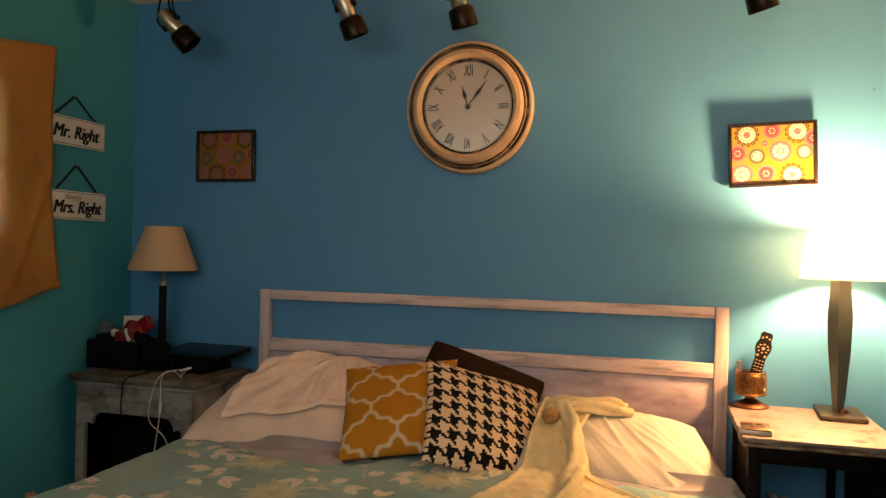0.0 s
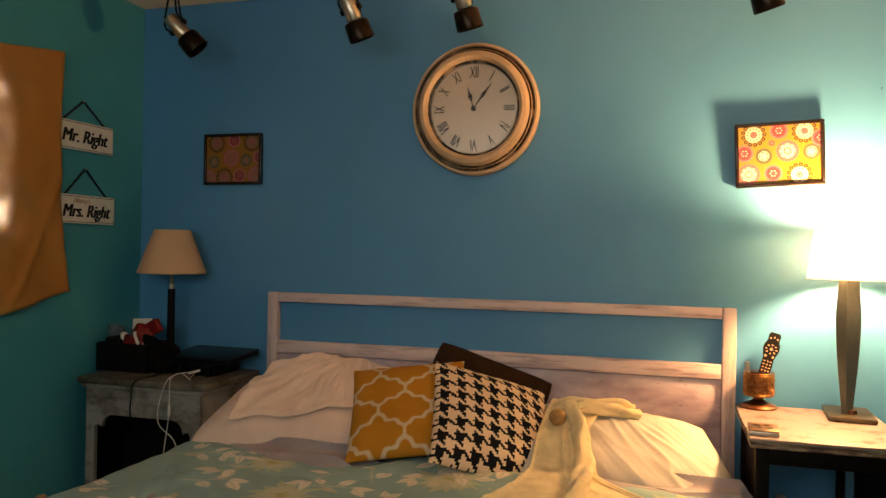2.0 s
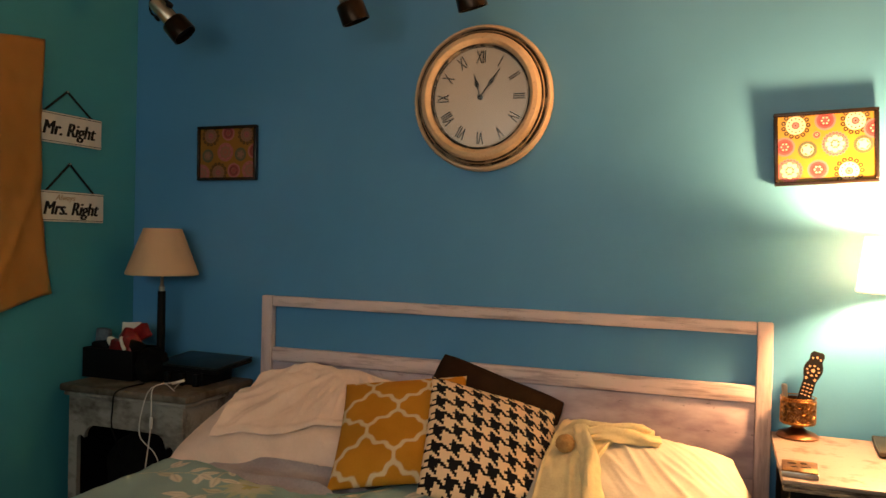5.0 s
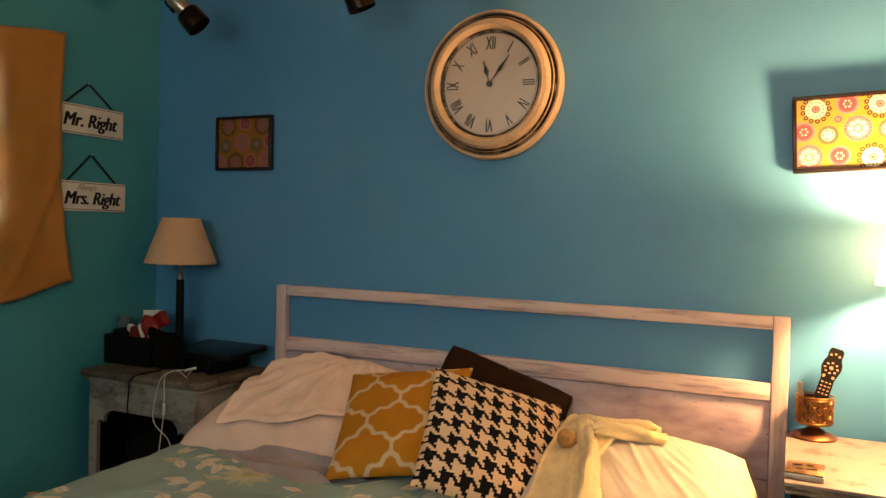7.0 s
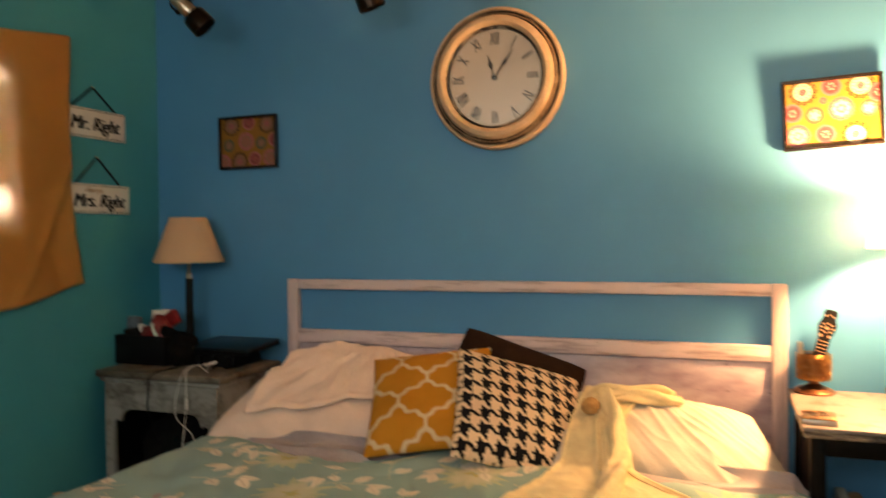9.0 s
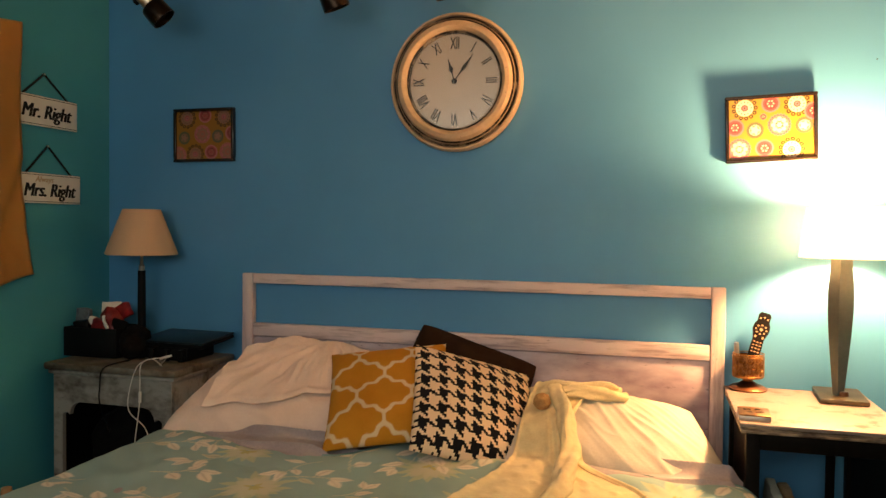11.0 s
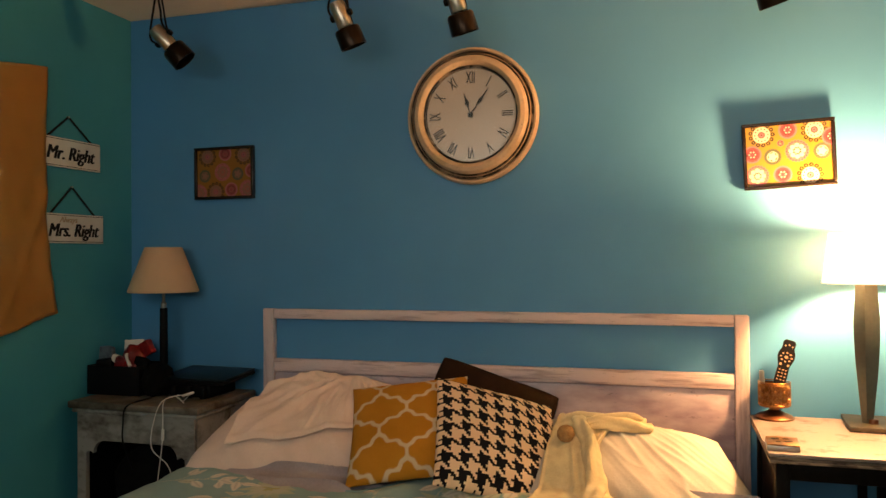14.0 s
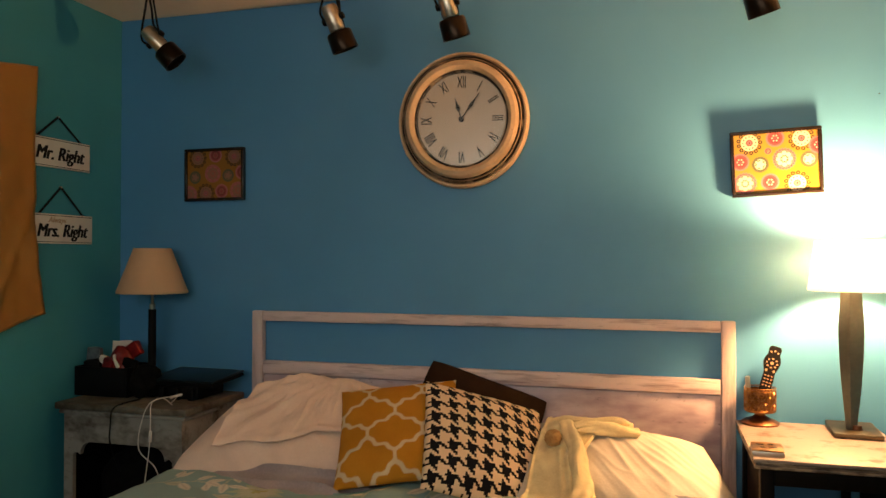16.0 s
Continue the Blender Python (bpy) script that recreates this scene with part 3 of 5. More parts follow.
# comforter
def floral_print(x, y):
    """Trailing stems with ovate cream leaves and wide faded yellow blossoms on sea green."""
    rng = random.Random(29)
    col = np.empty((*x.shape, 3))
    shade = 1 + 0.06 * wrinkles(x, y, 3.0, 21.0)[..., None]
    col[:] = np.array((0.262, 0.39, 0.40)) * shade

    def blot(px, py, length, width, angle, tint, strength=1.0, soft=0.12, vein=0.0):
        """A pointed leaf whose foot is at px, py."""
        near = (np.abs(x - px) < length * 1.05) & (np.abs(y - py) < length * 1.05)
        if not near.any():
            return
        dx, dy = x[near] - px, y[near] - py
        a = dx * math.cos(angle) + dy * math.sin(angle)
        b = -dx * math.sin(angle) + dy * math.cos(angle)
        t = np.clip(a / length, 0, 1)
        half = width * 0.5 * np.sin(np.pi * t ** 0.75) ** 0.9 + 1e-6
        inside = (1 - steps_of(np.abs(b) / half, 1 - soft, 1 + soft)) * ((a > 0) & (a < length))
        line = 1 - vein * np.exp(-(b / 0.003) ** 2) * (t < 0.8)
        col[near] += (np.array(tint) * line[:, None] - col[near]) * (inside * strength)[:, None]

    cream, buff, yellow, ochre = (0.72, 0.67, 0.58), (0.53, 0.53, 0.42), (0.48, 0.51, 0.33), (0.44, 0.42, 0.18)

    def blossom(ox, oy, reach):
        lead = rng.uniform(0, 2 * math.pi)
        count = rng.randint(11, 14)
        for layer, tint in ((1.0, yellow), (0.72, buff)):
            for k in range(count):
                a = lead + (k + 0.5 * (layer < 1)) * 2 * math.pi / count + rng.uniform(-0.13, 0.13)
                blot(ox + 0.012 * math.cos(a), oy + 0.012 * math.sin(a), reach * layer * rng.uniform(0.75, 1.1), rng.uniform(0.026, 0.038), a, tint, 0.78, 0.35)
        for k in range(7):
            a = rng.uniform(0, 2 * math.pi)
            blot(ox, oy, 0.035, 0.014, a, ochre, 0.9, 0.4)

    def spray(ox, oy, lead, count):
        bend = rng.choice((-1, 1)) * rng.uniform(0.05, 0.14)
        px, py, a = ox, oy, lead
        for k in range(count):
            for _ in range(4):
                blot(px, py, 0.018, 0.0055, a, buff, 0.9)
                px, py, a = px + 0.013 * math.cos(a), py + 0.013 * math.sin(a), a + bend * 0.6
            b = a + (1 if k % 2 else -1) * rng.uniform(0.65, 1.2)
            size = rng.uniform(0.058, 0.094)
            blot(px, py, 0.022, 0.005, b, buff, 0.9)
            blot(px + 0.014 * math.cos(b), py + 0.014 * math.sin(b), size, size * rng.uniform(0.40, 0.56), b, cream if rng.random() < 0.85 else buff, 1.0, 0.10, 0.3)
        blot(px, py, 0.075, 0.034, a, cream, 1.0, 0.10, 0.3)

    for row, gy in enumerate(np.arange(0.72, 2.9, 0.25)):
        for k, gx in enumerate(np.arange(-2.3, 0.8, 0.36)):
            ox, oy = gx + 0.18 * (row % 2) + rng.uniform(-0.05, 0.05), gy + rng.uniform(-0.05, 0.05)
            if (k + row) % 2:
                blossom(ox, oy, rng.uniform(0.10, 0.135))
            for turn in range(2):
                spray(ox + rng.uniform(-0.05, 0.05) + 0.13 * (turn - 0.3), oy + rng.uniform(-0.08, 0.08), rng.uniform(0, 2 * math.pi), rng.randint(2, 4))
    return np.clip(col, 0.01, 1)


def comforter_grid():
    across = np.linspace(-1.42, 1.42, 560)
    along = np.linspace(0, 1, 400)
    v, u = np.meshgrid(along, across, indexing="ij")
    mid, half, drop = -0.79, 0.995, 0.40
    x_flat = mid + np.clip(u, -half, half)
    hem = 2.70 - 0.165 * steps_of(x_flat, -1.80, -1.15) + 0.22 * steps_of(x_flat, -1.10, -0.85) - 0.155 * steps_of(x_flat, -0.3, 0.0)
    y = hem + (0.78 - hem) * v
    over = np.maximum(np.abs(u) - half, 0)
    bend = np.minimum(over / 0.12, 1.0)
    x = x_flat + np.sign(u) * 0.075 * np.sin(bend * math.pi / 2) + np.sign(u) * 0.05 * np.maximum(over - 0.12, 0)
    down = np.where(over < 0.12, 0.075 * (1 - np.cos(bend * math.pi / 2)), 0.075 + over - 0.12)
    foot = np.maximum(1.10 - y, 0)
    z = 0.528 - down
    puff = 0.010 * wrinkles(x, y, 3.0, 31.0) + 0.006 * wrinkles(x, y, 8.0, 33.0) + 0.002 * wrinkles(x + 0.6 * y, y * 0.4, 24.0, 35.0)
    z = z + np.where(over > 0.1, 0, puff) + 0.012 * np.sin(np.minimum(v * 30, math.pi)) - 0.012
    sway = 0.02 * wrinkles(y, z * 0.3, 6.0, 37.0) * np.clip(over / 0.2, 0, 1)
    x = x + np.sign(u) * sway
    z = np.where(foot > 0, z - np.minimum(foot * 1.2, 0.35), z)
    y = np.where(foot > 0, 1.10 - 0.12 * np.tanh(foot * 6), y)
    return np.stack([x, y, np.maximum(z, 0.06)], -1), mid + u, hem + (0.78 - hem) * v


grid, pu, pv = comforter_grid()
comforter = mesh_object("comforter", sheet_mesh("comforter", grid, colours=floral_print(pu, pv), flip=True), FLORAL, None, "sea green comforter printed with cream leaf sprigs on the bed")
tagged(comforter, category="comforter")
mod = comforter.modifiers.new("thickness", "SOLIDIFY")
mod.thickness, mod.offset = 0.018, -1
part("hem", tube([Vector(q) for q in grid[1, 52:508:2]], 0.006, 6), HEM_CLOTH, comforter, "plain sea green hem")
solid.append(comforter)

# rumpled top sheet between the pillows and the comforter
def rumpled_sheet(x0, x1, y_of, deep, fall, seed, label):
    v, u = np.meshgrid(np.linspace(0, 1, 100), np.linspace(0, 1, 360), indexing="ij")
    sx = x0 + u * (x1 - x0)
    sy = y_of(sx) + v * (deep + 0.03 * wrinkles(sx, sx * 0, 3, seed))
    lift = np.sin(v * math.pi)
    pleat = np.clip(1 - 1.6 * np.abs(wrinkles(sx * 0.35, sy * 3.0 + sx * 0.5, 4.0, seed + 2)), 0, 1) ** 2
    sz = 0.516 + 0.020 * lift + 0.034 * pleat * lift - 0.05 * steps_of(np.abs(sx + 0.81), 1.0, 1.05) - fall(sx)
    ob = mesh_object("bed_sheet", sheet_mesh("bed_sheet", np.stack([sx, sy, sz], -1)), LILAC_SHEET, None, label)
    tagged(ob, category="sheet")
    ob.modifiers.new("thickness", "SOLIDIFY").thickness = 0.003
    return ob


solid.append(rumpled_sheet(-1.845, -0.945, lambda x: 2.62 - 0.13 * steps_of(x, -1.80, -1.10) + 0.08 * steps_of(x, -0.9, 0.0), 0.26,
                           lambda x: 0.06 * steps_of(x, -1.16, -0.98), 41.0, "lilac grey top sheet rumpled below the pillows"))
solid.append(rumpled_sheet(-0.36, 0.235, lambda x: 2.575 - 0.03 * steps_of(x, -0.1, 0.2), 0.22, lambda x: 0.0 * x, 47.0,
                           "lilac grey top sheet creased under the cream pillow"))

# heights of what lies on the bed, for the cloths draped over it
bpy.context.view_layer.update()
from mathutils.bvhtree import BVHTree

trees = []
for ob in solid:
    if ob is comforter:
        continue
    base = [ob.matrix_world @ q.co for q in ob.data.vertices]
    trees.append(BVHTree.FromPolygons(base, [tuple(f.vertices) for f in ob.data.polygons]))


def lying(x, y, floor_z=0.53):
    out = np.full(x.shape, floor_z)
    for k in np.ndindex(x.shape):
        for tree in trees:
            hit = tree.ray_cast(Vector((x[k], y[k], 2.0)), Vector((0, 0, -1)))
            if hit[0] is not None:
                out[k] = max(out[k], hit[0].z)
    return out


def blurred(a, times):
    for _ in range(times):
        p = np.pad(a, 1, mode="edge")
        a = (p[:-2, 1:-1] + p[2:, 1:-1] + p[1:-1, :-2] + p[1:-1, 2:] + 4 * p[1:-1, 1:-1]) / 8
    return a


# white sheet thrown over the pillow
v, u = np.meshgrid(np.linspace(0, 1, 90), np.linspace(0, 1, 110), indexing="ij")
left = -1.57 - 0.078 * np.sin(np.minimum(v * 1.25, 1) * math.pi / 2)
cx = left + u * (-1.14 - left)
front = 2.635 + 0.125 * u + 0.012 * np.sin(u * 9)
cy = 3.135 + (front - 3.135) * v
cz = blurred(lying(cx, cy), 26) + 0.012
heap = np.exp(-((cx + 1.50) / 0.20) ** 2 - ((cy - 3.04) / 0.10) ** 2)
turn_angle, reach = np.arctan2(cy - 3.10, cx + 1.30), np.hypot(cy - 3.10, cx + 1.30)
fold = np.clip(1 - 1.3 * np.abs(wrinkles(turn_angle * 1.7, reach * 1.1, 1.9, 51.0)), 0, 1) ** 1.6 + 0.32 * np.clip(1 - 1.8 * np.abs(wrinkles(turn_angle * 5, reach * 3 + cx, 1.9, 57.0)), 0, 1) ** 2
cz = cz + 0.028 * heap + 0.034 * fold * np.clip(reach / 0.22 - 0.2, 0, 1) * np.clip(np.sin(np.clip(v, 0, 1) * math.pi) + 0.15, 0, 1) + 0.0025 * wrinkles(cx, cy, 14, 53.0) + 0.010 * np.exp(-((v - 0.965) / 0.03) ** 2)
cz = cz + 0.022 * heap * np.clip(1 - 1.6 * np.abs(wrinkles(cx * 2.5, cy * 3.5, 4.5, 59.0)), 0, 1) ** 2
crumple = np.clip(1 - 1.5 * np.abs(wrinkles(cx + 0.4 * cy, cy - 0.3 * cx, 6.5, 71.0)), 0, 1) ** 2
cz = cz + 0.007 * crumple * np.clip(np.sin(np.pi * v) + 0.1, 0, 1)
cz = cz + 0.030 * np.exp(-((cx + 1.27) / 0.07) ** 2 - ((cy - 3.06) / 0.07) ** 2)
cz = blurred(cz, 3) + 0.016 * np.exp(-(u / 0.05) ** 2) * steps_of(v, 0.35, 0.7)
throw_sheet = mesh_object("white_sheet", sheet_mesh("white_sheet", np.stack([cx, cy, cz], -1), flip=True), LINEN, None, "crumpled white sheet thrown over the pillow")
tagged(throw_sheet, category="sheet")
throw_sheet.modifiers.new("thickness", "SOLIDIFY").thickness = 0.003

# knitted throw over the lamp-side pillow
v, u = np.meshgrid(np.linspace(0, 1, 170), np.linspace(0, 1, 120), indexing="ij")
x0 = -0.47 - 0.03 * v - 0.11 * steps_of(v, 0.45, 1.0)
x1 = np.interp(v, (0, 0.15, 0.3, 0.49, 0.56, 0.62, 0.7, 0.85, 1), (-0.2, -0.26, -0.31, -0.24, -0.17, -0.08, -0.03, -0.06, -0.1))
tx = x0 + u * (x1 - x0)
ty = 3.125 - v * 1.12 + 0.03 * np.sin(u * 6)
tz = blurred(lying(tx, ty), 30) + 0.012
gather = 1 - steps_of(v, 0.08, 0.4)
tz = tz + gather * 0.008 * np.exp(-((u - 0.45) / 0.3) ** 2)
ridge1 = np.exp(-((u - 0.58 + 0.06 * v) / 0.06) ** 2) * steps_of(v, 0.02, 0.16) * (1 - 0.6 * steps_of(v, 0.35, 0.9))
ridge2 = np.exp(-((u - 0.78 + 0.16 * v) / 0.05) ** 2) * steps_of(v, 0.02, 0.1) * (1 - steps_of(v, 0.5, 0.8))
swing, reach = np.arctan2(ty - 3.16, tx + 0.32), np.hypot(ty - 3.16, tx + 0.32)
creases = np.clip(1 - 1.2 * np.abs(wrinkles(swing * 1.5, reach * 0.9, 2.0, 61.0)), 0, 1) ** 1.4
cables = np.maximum(0, np.sin(70 * (tx + 0.35 * ty)) * np.sin(44 * (ty - 0.2 * tx))) ** 2
tz = tz + 0.010 * ridge1 + 0.008 * ridge2 + 0.007 * creases * steps_of(v, 0.0, 0.15) + 0.0018 * wrinkles(tx, ty, 13, 67.0) + 0.0035 * cables + 0.008 * np.exp(-((u - 0.03) / 0.03) ** 2)
edge = np.minimum(u, 1 - u)
tz = tz - 0.012 * (1 - steps_of(edge, 0, 0.03))
knit = mesh_object("throw_blanket", sheet_mesh("throw_blanket", np.stack([tx, ty, tz], -1), flip=True), THROW, None, "cream knitted throw blanket heaped over the pillow")
tagged(knit, category="blanket")
mod = knit.modifiers.new("thickness", "SOLIDIFY")
mod.thickness = 0.008
# bunched top of the throw, its twisted strand and its knitted border


def on_throw(x, y, lift):
    k = np.argmin((tx - x) ** 2 + (ty - y) ** 2)
    return Vector((x, y, tz.ravel()[k] + lift))


def soft_roll(name, line, radius, flat, rough, label=""):
    """A rolled fold of cloth: a tapering tube, pressed flat and gently uneven."""
    bm = tube(line, 1.0, 22)
    count = len(line)
    for k, q in enumerate(list(bm.verts)):
        step = k // 22
        taper = 0.55 + 0.45 * math.sin(math.pi * min(max(step / (count - 1), 0.06), 0.94)) ** 0.6
        off = (q.co - line[step]) * radius * taper
        off.z *= flat
        off *= 1 + 0.22 * math.cos(3 * (k % 22) * 2 * math.pi / 22 + step * 0.12)
        q.co = line[step] + off
        q.co += rough * Vector(noise.noise_vector(q.co * 12)) + 0.25 * rough * Vector(noise.noise_vector(q.co * 34))
    return part(name, bm, THROW, knit, label)


soft_roll("bunched_fold", smooth_line([(-0.47, 3.00, 0.655), (-0.41, 2.96, 0.690), (-0.33, 2.95, 0.706), (-0.24, 2.96, 0.704), (-0.15, 2.985, 0.690)], 16), 0.040, 0.85, 0.010)
soft_roll("bunched_fold", smooth_line([(-0.37, 2.91, 0.690), (-0.30, 2.90, 0.712), (-0.22, 2.92, 0.712), (-0.13, 2.95, 0.690)], 16), 0.032, 0.75, 0.010)
soft_roll("bunched_fold", smooth_line([(-0.34, 2.89, 0.715), (-0.27, 2.91, 0.728), (-0.20, 2.94, 0.728), (-0.185, 2.99, 0.715), (-0.25, 3.01, 0.71)], 16), 0.024, 0.8, 0.007)
soft_roll("twisted_strand", smooth_line([(-0.375, 2.93, 0.712)] + [on_throw(x, y, 0.014) for x, y in ((-0.345, 2.84), (-0.315, 2.74), (-0.295, 2.62), (-0.288, 2.48), (-0.285, 2.34), (-0.295, 2.18), (-0.32, 2.03))], 14), 0.032, 0.9, 0.010)
soft_roll("border", smooth_line([on_throw(tx[k, 117], ty[k, 117], 0.004) for k in range(34, 122, 8)], 8), 0.012, 0.8, 0.002, "thick knitted border")
bm = bmesh.new()
bmesh.ops.create_icosphere(bm, subdivisions=4, radius=0.030)
for q in bm.verts:
    q.co *= 1 + 0.12 * noise.noise(q.co * 120)
bm.transform(pose(-0.412, 2.835, 0.684))
part("pompom", bm, POMPOM, knit, "tan woollen pompom")

# ---- dark-side nightstand ----
NX0, NX1, NY0, NY1, NZ = -2.445, -1.825, 2.735, 3.175, 0.72
stand = thing("nightstand", ((NX0 + NX1) / 2, (NY0 + NY1) / 2, 0), "worn grey painted wooden nightstand with an arched opening", "nightstand")
part("tabletop", worn(span_box(NX0, NX1, NY0, NY1, NZ - 0.03, NZ, 0.008), 0.002, 3), GREY_TOP, stand, "dark grey worn top")
part("moulding", span_box(NX0 + 0.012, NX1 - 0.012, NY0 + 0.012, NY1 - 0.005, NZ - 0.048, NZ - 0.031, 0.006), GREY_WOOD, stand)


def arch_outline(x0, x1, z1, inner, spring, head):
    """Front board with legs and a scalloped opening between them."""
    a, b = x0 + inner, x1 - inner
    pts = [(x0, 0), (a, 0), (a, spring)]
    pts += [(a + 0.035 * t, spring + 0.012 * math.sin(t * math.pi)) for t in (0.33, 0.66, 1.0)]
    pts += [(a + 0.035 + 0.05 * (1 - math.cos(t * math.pi / 2)), spring + (head - spring) * math.sin(t * math.pi / 2)) for t in (0.25, 0.5, 0.75, 1.0)]
    right = [(x0 + x1 - x, z) for x, z in reversed(pts)]
    return pts + right + [(x1, z1), (x0, z1)]


fx0, fx1 = NX0 + 0.03, NX1 - 0.03
part("front_board", plate(arch_outline(fx0, fx1, NZ - 0.049, 0.045, 0.505, 0.56), 0.022, pose(0, NY0 + 0.045, 0, 90), 0.002), GREY_WOOD, stand)
for x in (fx0, fx1 - 0.02):
    part("side_panel", span_box(x, x + 0.02, NY0 + 0.046, NY1 - 0.01, 0.0, NZ - 0.049, 0.003), GREY_WOOD, stand)
# black sheets added on the inner faces: the opening's shade put into colour
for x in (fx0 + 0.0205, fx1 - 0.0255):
    part("shade_sheet", span_box(x, x + 0.005, NY0 + 0.047, NY1 - 0.03, 0.121, NZ - 0.05, 0), BLACK, stand)
part("shade_sheet", span_box(fx0 + 0.062, fx1 - 0.062, NY0 + 0.05, NY1 - 0.03, NZ - 0.06, NZ - 0.05, 0), BLACK, stand)
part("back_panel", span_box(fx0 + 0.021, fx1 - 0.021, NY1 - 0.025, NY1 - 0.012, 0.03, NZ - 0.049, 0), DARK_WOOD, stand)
part("shelf", span_box(fx0 + 0.021, fx1 - 0.021, NY0 + 0.05, NY1 - 0.026, 0.10, 0.12), DARK_WOOD, stand)


def sack(name, at, size, material, label, category, seed):
    """A slumped soft bag."""
    bm = bmesh.new()
    bmesh.ops.create_icosphere(bm, subdivisions=4, radius=0.5)
    for q in bm.verts:
        c = q.co.copy()
        q.co = Vector((c.x * size[0], c.y * size[1], (max(c.z, -0.36) + 0.36) * size[2] / 0.86))
        q.co += 0.10 * min(size) * Vector(noise.noise_vector(c * 4 + Vector((seed, 0, 0))))
    low = min(q.co.z for q in bm.verts)
    bm.transform(Matrix.Translation(Vector(at) - Vector((0, 0, low))))
    return tagged(part(name, bm, material, None, label), category=category)


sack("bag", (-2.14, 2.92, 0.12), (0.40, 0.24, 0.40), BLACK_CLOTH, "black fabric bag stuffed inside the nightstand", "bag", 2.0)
sack("cloth_bundle", (-1.93, 2.86, 0.12), (0.10, 0.12, 0.36), RED_CLOTH, "dark red cloth inside the nightstand", "cloth", 5.0)

# slim lamp with a cream shade
lamp = thing("table_lamp", (-2.215, 3.055, NZ), "unlit table lamp with a black stem and cream shade", "lamp")
m = Matrix.Translation((-2.215, 3.055, NZ))
part("base", lathe([(0, 0), (0.075, 0), (0.078, 0.006), (0.07, 0.016), (0.03, 0.024), (0.018, 0.04), (0, 0.04)], m), BLACK, lamp)
part("stem", lathe([(0, 0.04), (0.0165, 0.04), (0.0175, 0.2), (0.0165, 0.365), (0, 0.365)], m, 28), BLACK, lamp)
part("neck", lathe([(0, 0.365), (0.012, 0.365), (0.013, 0.385), (0.007, 0.392), (0.006, 0.46), (0, 0.46)], m, 24), STEEL, lamp)
part("shade", lathe([(0.148, 0.435), (0.151, 0.437), (0.151, 0.443), (0.080, 0.632), (0.078, 0.634), (0.076, 0.632), (0.146, 0.441)], m, 64, closed=True), SHADE_CLOTH, lamp, "cream cloth shade")
part("harp", tube(smooth_line([Vector(m.translation) + Vector(q) for q in ((-0.075, 0, 0.625), (0, 0, 0.60), (0.075, 0, 0.625))]), 0.002), STEEL, lamp)
part("socket", lathe([(0, 0.46), (0.015, 0.46), (0.015, 0.51), (0, 0.51)], m, 20), STEEL, lamp)
part("bulb", lathe([(0, 0.51), (0.013, 0.512), (0.028, 0.55), (0.024, 0.58), (0, 0.595)], m, 24), WHITE_PAPER, lamp)
part("harp_post", tube([Vector(m.translation) + Vector((0, 0, 0.594)), Vector(m.translation) + Vector((0, 0, 0.603))], 0.004), STEEL, lamp)

# organiser full of odds and ends
bin_at = (-2.36, 2.99, NZ)
caddy = thing("organizer_box", bin_at, "black organizer box crammed with small packets", "box")
for name, b in (("front", span_box(-2.475, -2.225, 2.89, 2.898, NZ, NZ + 0.125, 0.003)), ("back", span_box(-2.475, -2.225, 3.07, 3.078, NZ, NZ + 0.125, 0.003)),
                ("side", span_box(-2.483, -2.476, 2.89, 3.078, NZ, NZ + 0.125, 0.003)), ("side", span_box(-2.224, -2.217, 2.89, 3.078, NZ, NZ + 0.125, 0.003)),
                ("bottom", span_box(-2.475, -2.225, 2.899, 3.069, NZ, NZ + 0.008, 0))):
    part(name, b, BLACK, caddy)


def packet(name, size, at, turn, material, label, category):
    bm = box(size, at, turn, 0.006)
    bmesh.ops.subdivide_edges(bm, edges=[e for e in bm.edges if e.calc_length() > 0.03], cuts=3)
    for q in bm.verts:
        q.co += 0.006 * Vector(noise.noise_vector(q.co * 30))
    return tagged(part(name, bm, material, None, label), category=category)


packet("packet", (0.075, 0.025, 0.19), (-2.44, 2.96, NZ + 0.103), (0, 2, 0), GREY_BLUE, "blue grey carton standing in the organizer box", "packet")
packet("card", (0.10, 0.004, 0.215), (-2.345, 3.03, NZ + 0.118), (0, -3, 4), WHITE_PAPER, "white card standing in the organizer box", "card")
sack("packet", (-2.295, 2.955, NZ + 0.02), (0.12, 0.09, 0.19), RED_CLOTH, "shiny red crumpled packet in the organizer box", "packet", 21.0)
packet("packet", (0.11, 0.035, 0.06), (-2.262, 2.98, NZ + 0.185), (10, -24, -12), RED_CLOTH, "shiny red crumpled packet in the organizer box", "packet")
packet("packet", (0.032, 0.02, 0.034), (-2.365, 2.925, NZ + 0.155), (8, 24, 0), WHITE_PAPER, "white wrapper in the organizer box", "packet")
packet("packet", (0.016, 0.012, 0.055), (-2.272, 2.892, NZ + 0.155), (4, -20, 0), WHITE_PAPER, "white tube in the organizer box", "packet")
packet("packet", (0.07, 0.03, 0.14), (-2.40, 2.925, NZ + 0.085), (6, -12, 8), BLACK, "black carton standing in the organizer box", "packet")
packet("packet", (0.05, 0.025, 0.15), (-2.335, 2.915, NZ + 0.090), (4, 14, -6), RED_CLOTH, "shiny red crumpled packet in the organizer box", "packet")
packet("packet", (0.06, 0.03, 0.15), (-2.255, 2.935, NZ + 0.088), (2, 22, 10), BLACK_CLOTH, "black cloth case in the organizer box", "packet")
